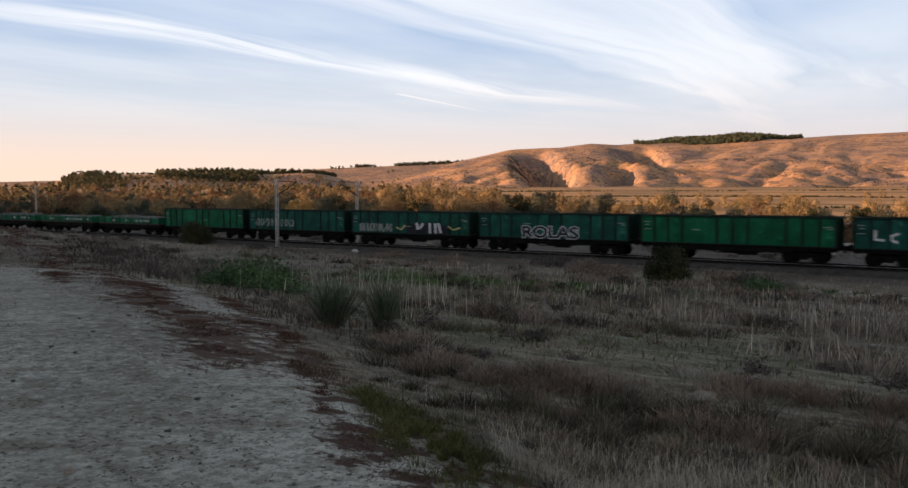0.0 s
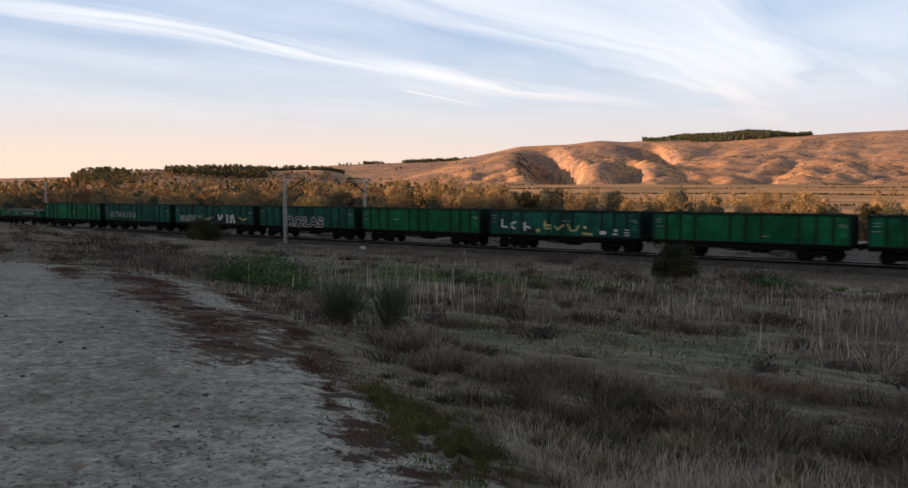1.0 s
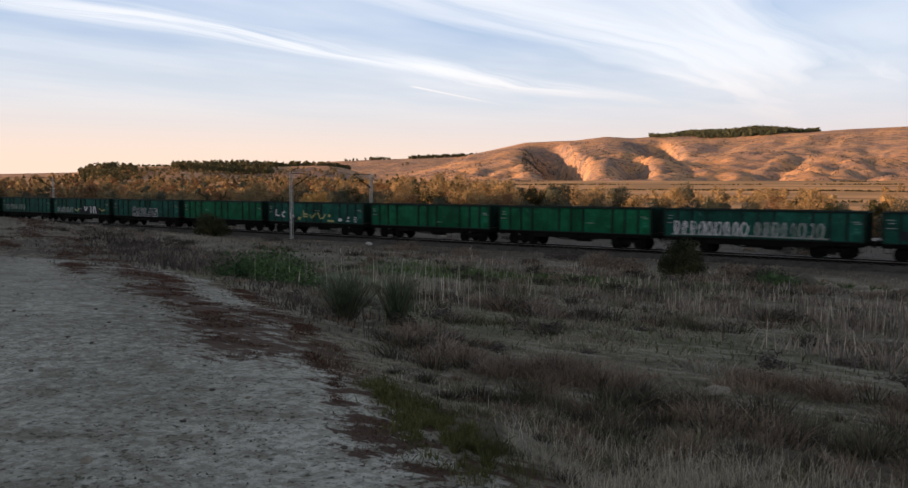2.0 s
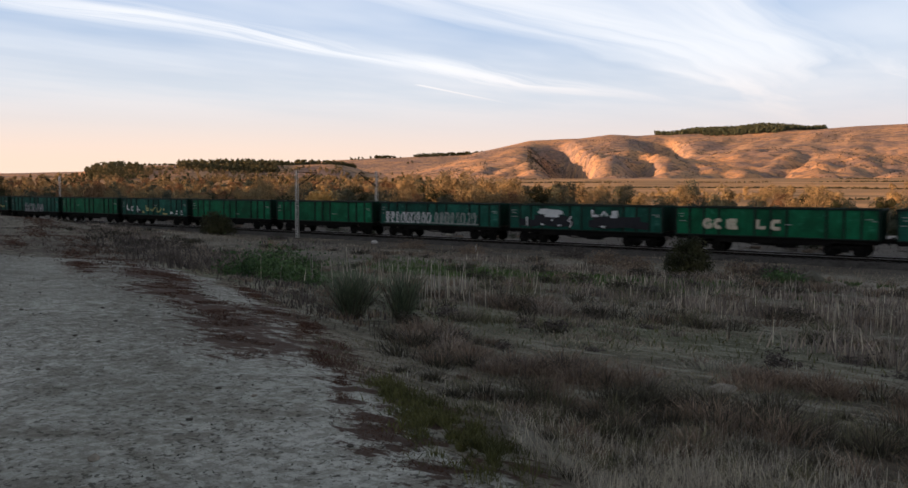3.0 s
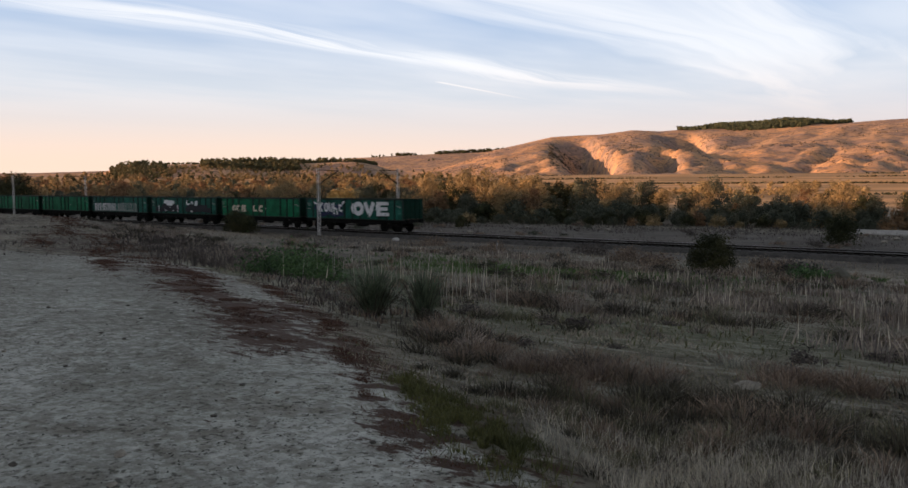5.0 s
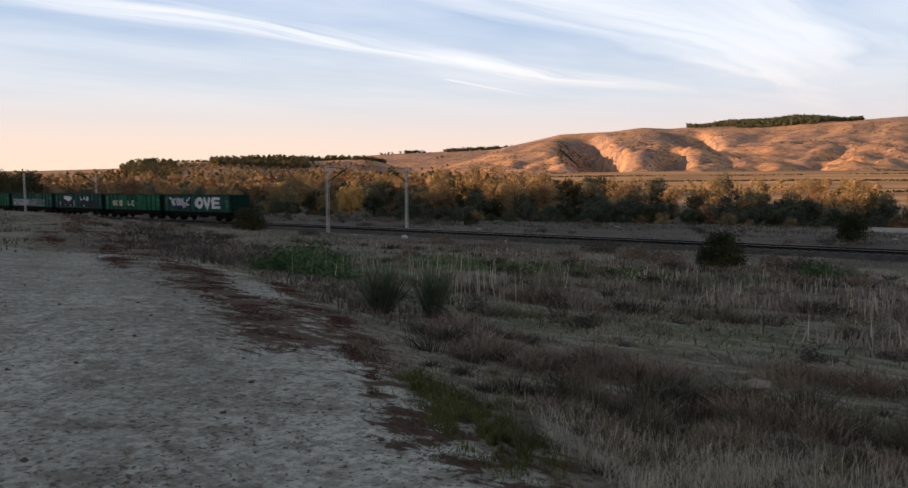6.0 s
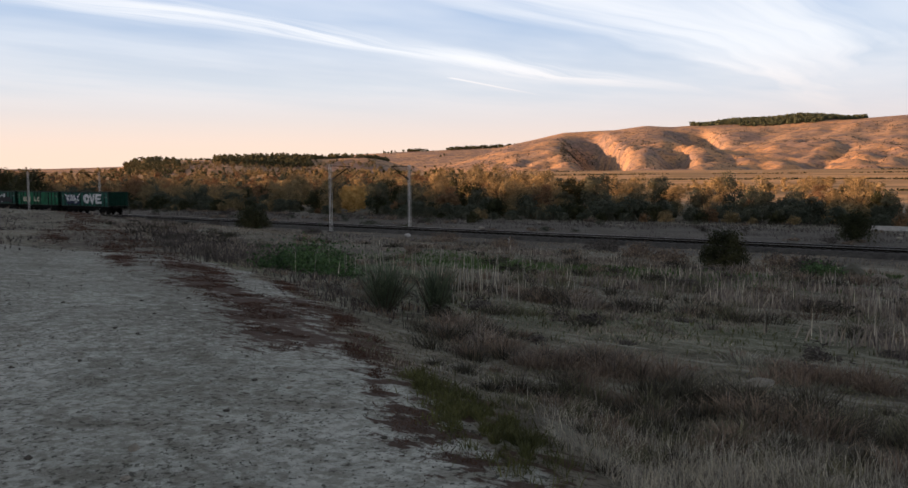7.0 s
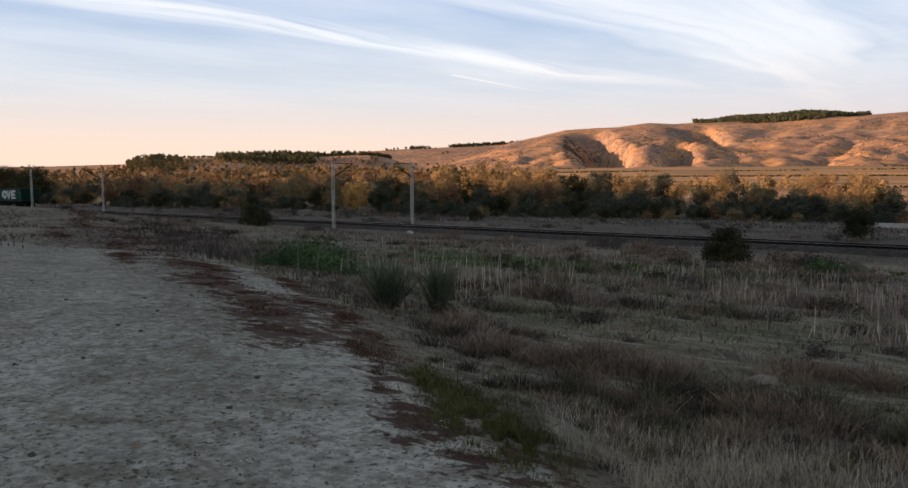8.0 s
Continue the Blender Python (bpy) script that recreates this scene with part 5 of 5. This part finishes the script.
    for cx, cy, sx, sy, turn in RUSSET:
        x, y = strew(rs, int(4600 * min(1.0, sx * sy * 2.2 + 0.2)), cx, cy, sx * 0.75, sy * 0.75, turn)
        m = value_noise(x, y * 2.2, 0.55, 81) + 0.6 * value_noise(x, y, 0.2, 82) > 0.1
        px.append(x[m]), py.append(y[m])
    x, y = np.concatenate(px), np.concatenate(py)
    r = np.hypot(x, y)
    blades("russet_weed_mat", x, y, rs.uniform(0.008, 0.03, len(x)) * (1 + r / 25), 0.007 + 0.0006 * r, M_BROWNWEED, "low mats of dead russet weed on the dirt", 55, 2.5, "weed")

    # green tufts at the road edge and the green strip in the field
    px, py, ph = [], [], []
    for cx, cy, sx, sy, turn, cnt, hh in ((-3.45, 4.5, 0.46, 0.14, 138, 5600, 0.070), (-2.85, 4.2, 0.30, 0.13, 138, 4200, 0.10), (-4.35, 5.1, 0.28, 0.09, 140, 1900, 0.07), (-16.5, 27.6, 5.2, 2.0, -6, 5000, 0.17),
                                          (-20, 31, 3.5, 1.2, -6, 1600, 0.2), (-6, 12, 3, 1.6, -10, 1600, 0.10), (-5, 36.5, 3.5, 0.4, -6, 1200, 0.2)):
        x, y = strew(rs, cnt, cx, cy, sx, sy, turn)
        m = (0.6 * value_noise(x, y, 0.16, 131) + 0.7 * value_noise(x, y, 0.07, 132) > -0.1) | (y > 8)
        x, y = x[m], y[m]
        px.append(x), py.append(y), ph.append(hh * rs.uniform(0.3, 1.3, len(x)))
    x, y, h = np.concatenate(px), np.concatenate(py), np.concatenate(ph)
    strip = y > 20
    blades("green_grass", x[~strip], y[~strip], h[~strip], 0.002 + 0.0011 * np.hypot(x, y)[~strip], M_GREEN, "olive green grass tufts at the road edge", 56, 1.3)
    blades("green_strip_grass", x[strip], y[strip], h[strip], 0.004 + 0.0011 * np.hypot(x, y)[strip], M_STRIP, "fresh green grass strip in the field", 63, 0.8)
    # patchy dry growth on the verge before the track
    n = 34000
    x, y = rs.uniform(-75, 14, n), rs.uniform(36, 54.3, n)
    k = value_noise(x, y * 2, 4.5, 111) + 0.6 * value_noise(x, y * 2, 1.5, 112) + 0.25 * rs.normal(size=n) > 0.2
    x, y = x[k], y[k]
    blades("verge_growth", x, y, rs.uniform(0.05, 0.24, len(x)), 0.035 + 0 * x, M_DRY, "patchy dry growth on the verge before the track", 65, 0.9, "weed")
    # dry tufts on the rough ground beside the far road
    n = 30000
    x, y = rs.uniform(-115, -22, n), rs.uniform(10, 50, n)
    k = (value_noise(x, y * 1.8, 5, 101) + 0.6 * value_noise(x, y * 1.8, 1.6, 102) + 0.25 * rs.normal(size=n) > 0.42) & (road_side(x, y) > -9)
    x, y = x[k], y[k]
    blades("roadside_tufts", x, y, rs.uniform(0.06, 0.26, len(x)), 0.03 + 0.0004 * np.hypot(x, y), M_BANKWEED, "dry brown tufts on the rough ground", 64, 0.9, "weed")

    # pale wiry weeds beside the road edge
    x, y = strew(rs, 9000, -1.4, 4.35, 1.0, 0.6, 150)
    k = road_side(x, y) > 0.55
    x2, y2 = strew(rs, 6500, -1.1, 5.2, 1.6, 0.9, -15)
    k2 = (road_side(x2, y2) > 0.7) & (value_noise(x2, y2, 0.45, 121) + 0.6 * value_noise(x2, y2, 0.17, 122) > 0.35)
    blades("seeding_stalks", x2[k2], y2[k2], rs.uniform(0.06, 0.24, k2.sum()), 0.0034 + 0 * x2[k2], M_REED, "thin pale seeding stalks in the near field", 77, 1.2, "weed")
    blades("wiry_pale_weed", x[k], y[k], rs.uniform(0.04, 0.19, k.sum()), 0.0042 + 0 * x[k], M_REED, "pale wiry dry weeds at the road edge", 57, 1.1, "weed")

    # dry tufts on the bare ground beyond the track
    n = 90000
    x, y = rs.uniform(-190, 45, n), rs.uniform(60.5, 104, n)
    k = (value_noise(x, y * 2, 6, 95) + 0.5 * value_noise(x, y * 2, 2, 96) + 0.3 * rs.normal(size=n) + (y - 80) / 40 > 0.05) & (y < belt_front(x))
    x, y = x[k], y[k]
    blades("verge_tufts", x, y, rs.uniform(0.1, 0.42, len(x)), 0.045 + 0 * x, M_BANKWEED, "dry brown tufts on the bare ground beyond the track", 59, 0.8, "weed")
    # clods and scraps of dead growth strewn over the dirt road
    n = 15000
    r = 3.2 * np.exp(rs.uniform(0, math.log(40 / 3.2), n))
    b = np.radians(rs.uniform(25, 100, n))
    x, y = -np.sin(b) * r, np.cos(b) * r
    k = (road_side(x, y) < 0.2) & (0.6 * value_noise(x, y, 0.8, 97) + 0.5 * value_noise(x, y, 3.5, 98) + 0.5 * value_noise(x, y, 0.25, 99) > 0.28)
    x, y, r = x[k], y[k], r[k]
    blades("road_scraps", x, y, rs.uniform(0.008, 0.024, len(x)) * (1 + r / 20), 0.018 + 0.0012 * r, M_SCRAP, "dark scraps of dead growth on the dirt road", 60, 1.6, "weed")

    # purple-brown weeds on the bank and brown brush near the track
    px, py, ph = [], [], []
    for cx, cy, sx, sy, turn, cnt, hh in ((-29, 21, 5, 1.0, 152, 2600, 0.35), (-40, 26.5, 6, 1.1, 152, 2200, 0.35), (-14.5, 13.6, 3, 0.8, 150, 700, 0.18), (-11, 10.9, 2.0, 0.5, 145, 700, 0.14)):
        x, y = strew(rs, cnt, cx, cy, sx, sy, turn)
        px.append(x), py.append(y), ph.append(hh * rs.uniform(0.3, 1.3, cnt))
    x, y, h = np.concatenate(px), np.concatenate(py), np.concatenate(ph)
    blades("bank_weed", x, y, h, 0.012 + 0.0009 * np.hypot(x, y), M_BANKWEED, "grey-brown dead weeds on the bank", 58, 0.7, "weed")


make_field()


def leafy_weeds():
    """Leafy green weeds in low mounds."""
    rs = np.random.default_rng(91)
    c = []
    for _ in range(30):
        x, y = strew(rs, 1, -19.7, 17.0, 1.5, 0.6, 150)
        x, y = float(x[0]), float(y[0])
        h = rs.uniform(0.12, 0.75)
        p = rs.normal(size=(260, 3)) * (0.24, 0.24, 0.42 * h)
        p[:, 2] = np.abs(p[:, 2]) * 1.3 + 0.03
        c.append(p + (x, y, float(ground_z(x, y))))
    return tagged(new("leafy_weed_patch", leaves_mesh("leafy_weed_patch", np.concatenate(c), 0.045, M_WEED, rs)), "leafy green weeds in a low patch beside the bank", "weed", kind="stuff")


leafy_weeds()


def broom(x, y, height, width, count, seed):
    """A broom shrub: many thin, nearly upright green twigs that fan out from one foot."""
    rs = np.random.default_rng(seed)
    ob = new("broom_shrub")
    bm = bmesh.new()
    for k in range(14):
        a, t = rs.uniform(0, 6.3), rs.uniform(0.1, 0.5) * width
        rod(bm, (0.06 * math.cos(a), 0.06 * math.sin(a), -0.05), (t * math.cos(a), t * math.sin(a), height * rs.uniform(0.4, 0.6)), 0.012, 0.005, 5)
    part("stem", bm, M_BARK, ob)
    a = rs.uniform(0, 2 * np.pi, count)
    s = rs.uniform(0.05, 1, count) ** 0.7 * width * 0.5
    u0 = rs.uniform(0.05, 0.55, count)
    top = rs.uniform(0.35, 1.08, count) * height * (1 - 0.18 * (s / (width * 0.5)) ** 2)
    d = np.stack([np.cos(a), np.sin(a)], -1)
    p0 = np.concatenate([d * (s * u0 * 0.75)[:, None] + rs.normal(size=(count, 2)) * 0.06 * width, (top * u0)[:, None]], 1)
    p1 = np.concatenate([d * (s * 1.0)[:, None] + rs.normal(size=(count, 2)) * 0.13 * width, top[:, None] * rs.uniform(0.7, 1.0, count)[:, None]], 1)
    w = np.stack([-np.sin(a), np.cos(a), 0 * a], -1) * rs.uniform(0.003, 0.0065, count)[:, None]
    pm = (p0 + p1) / 2 + np.concatenate([d * 0.03, 0 * a[:, None]], 1)
    v = np.stack([p0 - w, p0 + w, pm + w, pm - w, p1], 1).reshape(-1, 3)
    i = np.arange(count) * 5
    part("twig_crown", mesh_from("twig_crown", v, np.stack([i, i + 1, i + 2, i + 3], -1).tolist() + np.stack([i + 3, i + 2, i + 4], -1).tolist(), M_TWIG), M_TWIG, ob)
    ob.location = (x, y, float(ground_z(x, y)))
    return tagged(ob, "wispy grey-green broom shrub in dry grass", "shrub", "broom shrubs")


broom(-9.35, 9.9, 1.15, 1.45, 620, 301)
broom(-8.25, 9.95, 1.10, 1.0, 520, 302)


def bush(name, x, y, height, width, leaf, count, material, label, seed):
    ob = make_tree(name, seed, height, width, leaf, count, material, label, "bush", 0.05, 110)
    ob.location = (x, y, float(ground_z(x, y)) - 0.05)
    return ob


bush("dark_bush", -13.0, 36.3, 1.95, 2.3, 0.045, 7500, M_DARKLEAF, "dark green dense bush before the track", 401)
bush("dark_bush", -65.7, 50.5, 2.4, 3.5, 0.08, 5500, M_DARKLEAF, "dark round bush beside the track", 402)
bush("green_bush", -14.1, 68.5, 2.7, 2.9, 0.07, 5000, M_DARKLEAF, "green bush on bare ground beyond the track", 403)
bush("green_bush", -56.2, 74.5, 1.5, 2.0, 0.09, 1200, M_DARKLEAF, "small green bush beyond the track", 404)
for k, (x, y, h, wd, mt) in enumerate(((-26.3, 50, 0.75, 3.2, M_BANKWEED), (-17.4, 40.2, 0.7, 2.6, M_RUSTGRASS), (-20.2, 42.5, 0.7, 2.4, M_RUSTGRASS), (-10.9, 38.5, 0.75, 2.4, M_RUSTGRASS), (-9.3, 37.3, 0.6, 2.2, M_BANKWEED), (-8.2, 33.8, 0.45, 2.2, M_WEED),
                                       (-40, 49.3, 0.5, 3.5, M_RUSTGRASS), (-33, 47.5, 0.45, 3, M_RUSTGRASS), (-76, 47.0, 0.6, 3.2, M_BANKWEED), (-71, 50, 0.6, 2.5, M_BANKWEED), (-52, 46, 0.4, 2.5, M_BANKWEED))):
    bush("low_bush", x, y, h, wd, 0.05, 1700, mt, "low dry brown brush near the track", 410 + k)


def field_clumps():
    """Low dark weed clumps scattered through the field."""
    rs = random.Random(640)
    kinds = [make_tree("weed_clump", 650 + i, 0.42, 1.1, 0.03, 450, (M_BANKWEED, M_DARKGRASS, M_RUSTGRASS)[i], ("grey-brown", "dark brown", "rusty brown")[i] + " low dead weed clump in the field", "weed", 0.02) for i in range(3)]
    used = set()
    for _ in range(70):
        d, b = 10.0 * math.exp(rs.uniform(0, math.log(4.4))), radians(rs.uniform(-18, 52))
        x, y, k, sc = -math.sin(b) * d, math.cos(b) * d, rs.randrange(3), rs.uniform(0.4, 1.0) * (0.55 + min(d, 25) / 35)
        if float(road_side(x, y)) < 1.0 or y > 48:
            continue
        m = pose(x, y, float(ground_z(x, y)) - 0.02, 0, 0, rs.uniform(0, 360)) @ Matrix.Diagonal((sc * rs.uniform(1, 1.7), sc, sc * 0.8, 1))
        ob = kinds[k]
        if k in used:
            ob = copy_thing(ob, m)
            ob.scale = m.to_scale()
        else:
            used.add(k)
            ob.matrix_basis = m
        tagged(ob, group="weed clumps in the field")


field_clumps()


def verge_clumps():
    """Low brown clumps and pale stones on the bare ground beyond the track."""
    rs = random.Random(840)
    kinds = [make_tree("verge_clump", 850 + i, 0.7, 1.7, 0.06, 420, (M_BANKWEED, M_RUSTGRASS, M_GREYLEAF)[i], ("grey-brown", "rusty brown", "grey-green")[i] + " low clump on the bare ground beyond the track", "weed", 0.02) for i in range(3)]
    used = set()
    for _ in range(90):
        x = rs.uniform(-150, 8)
        y = rs.uniform(62, float(belt_front(x)) - 6)
        k, sc = rs.randrange(3), rs.uniform(0.45, 1.25)
        m = pose(x, y, float(ground_z(x, y)) - 0.03, 0, 0, rs.uniform(0, 360)) @ Matrix.Diagonal((sc * rs.uniform(1, 1.8), sc, sc * 0.8, 1))
        ob = kinds[k]
        if k in used:
            ob = copy_thing(ob, m)
            ob.scale = m.to_scale()
        else:
            used.add(k)
            ob.matrix_basis = m
        tagged(ob, group="clumps beyond the track")


verge_clumps()


def scrub_row():
    """Dark scrub and tall weeds along the foot of the riverside wood."""
    rs = np.random.default_rng(77)
    kinds = [make_tree("scrub_bush", 501 + i, 2.4, 3.4, 0.11, 1700, (M_DARKLEAF, M_GREYLEAF, M_OLIVE, M_RUSTLEAF)[i], ("dark green scrub bush", "grey-green scrub bush", "olive scrub bush", "rusty scrub bush")[i] + " at the foot of the wood", "bush", 0.03) for i in range(4)]
    first = set()
    x = -195.0
    while x < 50:
        for row in range(3):
            k = int(rs.choice(4, p=(0.26, 0.54, 0.14, 0.06)))
            xx = x + rs.uniform(-1, 1)
            yy = float(belt_front(xx)) - 0.5 - row * 3.6 + rs.uniform(-1.5, 1.5)
            s = rs.uniform(0.6, 1.15) * (1.25, 0.9, 0.6)[row]
            if open_spot(xx, yy):
                continue
            m = pose(xx, yy, float(ground_z(xx, yy)) - 0.05, 0, 0, rs.uniform(0, 360)) @ Matrix.Scale(s, 4)
            ob = kinds[k]
            if k in first:
                ob = copy_thing(ob, m)
                ob.scale = m.to_scale()
            else:
                first.add(k)
                ob.matrix_basis = m
            tagged(ob, group="scrub along the wood")
        x += rs.uniform(1.9, 3.3)


scrub_row()

# trees that stand out from the wood
for nm, x, y, h, wd, mt, lb, sd in (("yellow_tree", -95.8, 94.4, 5.3, 5.4, M_GOLDLEAF, "bright yellow autumn tree at the edge of the wood", 601),
                                    ("rusty_tree", -164, 95, 6.2, 8.0, M_RUSTLEAF, "round rusty brown tree", 602),
                                    ("dark_tree", -183, 81, 8.0, 9.5, M_DARKLEAF, "large dark green tree beside the track", 603),
                                    ("dark_tree", -205, 84, 9.0, 10, M_DARKLEAF, "large dark green tree beside the track", 604)):
    ob = make_tree(nm, sd, h, wd, 0.16, 6500, mt, lb, "tree", 0.06, 40 if nm == "yellow_tree" else 90)
    ob.location = (x, y, float(ground_z(x, y)) - 0.1)


# ================= small things =================


def stone(name, x, y, size, seed, material, label, flat=0.55, sink=0.25):
    rs = random.Random(seed)
    bm = bmesh.new()
    bmesh.ops.create_icosphere(bm, subdivisions=2, radius=size / 2)
    for v in bm.verts:
        v.co *= 1 + 0.45 * noise.noise(v.co * (2.6 / size) + Vector((seed, 0, 0))) + rs.uniform(-0.10, 0.10)
        v.co.z *= flat
        v.co.x *= 1.35
    me = bpy.data.meshes.new(name)
    bm.to_mesh(me)
    bm.free()
    me.materials.append(material)
    ob = new(name, me)
    ob.location = (x, y, float(ground_z(x, y)) + size * flat * (0.5 - sink))
    ob.rotation_euler = (0, 0, rs.uniform(0, 6.3))
    return tagged(ob, label, "stone")


stone("pale_rock", -2.52, 8.1, 0.22, 3, M_ROCK, "pale limestone rock lying in the dry grass", 0.65, 0.1)
stone("small_stone", -4.52, 2.54, 0.07, 5, M_ROCK, "small pale stone on the dirt road")
for k in range(60):
    a = random.Random(900 + k)
    x, y = a.uniform(-12, -1.5), a.uniform(1.0, 8)
    if float(road_side(x, y)) < -0.1:
        tagged(stone("pebble", x, y, a.uniform(0.02, 0.05), 900 + k, M_ROCK if a.random() < 0.35 else M_DARKSTONE, "small stone on the dirt road", 0.6, 0.2), group="stones on the road")
stone("dirt_mound", -7.5, 35.7, 0.9, 11, M_SCRAP, "dark heap of earth and debris by the track", 0.7, 0.15)
stone("white_rock", -46.5, 52.2, 0.45, 12, M_CONCRETE, "white stone beside the track", 0.8, 0.1)
for k, (x, y, z) in enumerate(((-6.4, 35.2, 0.35), (-5.4, 35.9, 0.4), (-4.6, 34.8, 0.3), (-3.9, 35.6, 0.45), (-3.1, 34.9, 0.3), (-2.4, 35.4, 0.38), (-5.0, 34.2, 0.28))):
    stone("pale_rubble", x, y, z * 1.4, 13 + k, M_ROCK, "pale rubble beside the earth heap", 0.5, 0.2)

for k in range(26):
    a = random.Random(960 + k)
    tagged(stone("verge_stone", a.uniform(-80, 2), a.uniform(61, 86), a.uniform(0.25, 0.6), 960 + k, M_ROCK, "pale stone on the bare ground beyond the track", 0.55, 0.15), group="stones beyond the track")


def marker_post(x, y):
    ob = new("marker_post")
    part("post", box(bmesh.new(), 0, 0, 0.16, 0.14, 0.14, 0.46, 0.02), M_CONCRETE, ob)
    part("cap", box(bmesh.new(), 0, 0, 0.42, 0.17, 0.17, 0.06, 0.015), M_CONCRETE, ob)
    ob.location = (x, y, float(ground_z(x, y)))
    return tagged(ob, "short white concrete marker post by the track", "marker post")


marker_post(-34.6, 50.4)


def low_wall():
    ob = new("low_concrete_wall")
    for i in range(9):
        part("slab", box(bmesh.new(), i * 3.0, 0, 0.2, 2.97, 0.3, 0.5, 0.02), M_CONCRETE, ob)
    ob.location = (-16.5, 88.5, float(ground_z(-10, 88.5)))
    return tagged(ob, "pale low concrete wall beyond the track", "wall")


low_wall()

# ================= movement =================


def motions():
    for i, w in enumerate(WAGONS):
        walk(w, [(t, pose(-(-76.25 + 27.84 * t - 0.04 * t * t + WAGON_PITCH * i), TRACK_Y, 0)) for t in [0.5 * k for k in range(17)]])
    for i, w in enumerate(LOW_WAGONS):
        walk(w, [(t, pose(-(-76.25 + 27.84 * t - 0.04 * t * t + WAGON_PITCH * 11 + 13.3 * (i + 1)), TRACK_Y, 0)) for t in [0.5 * k for k in range(17)]])


motions()
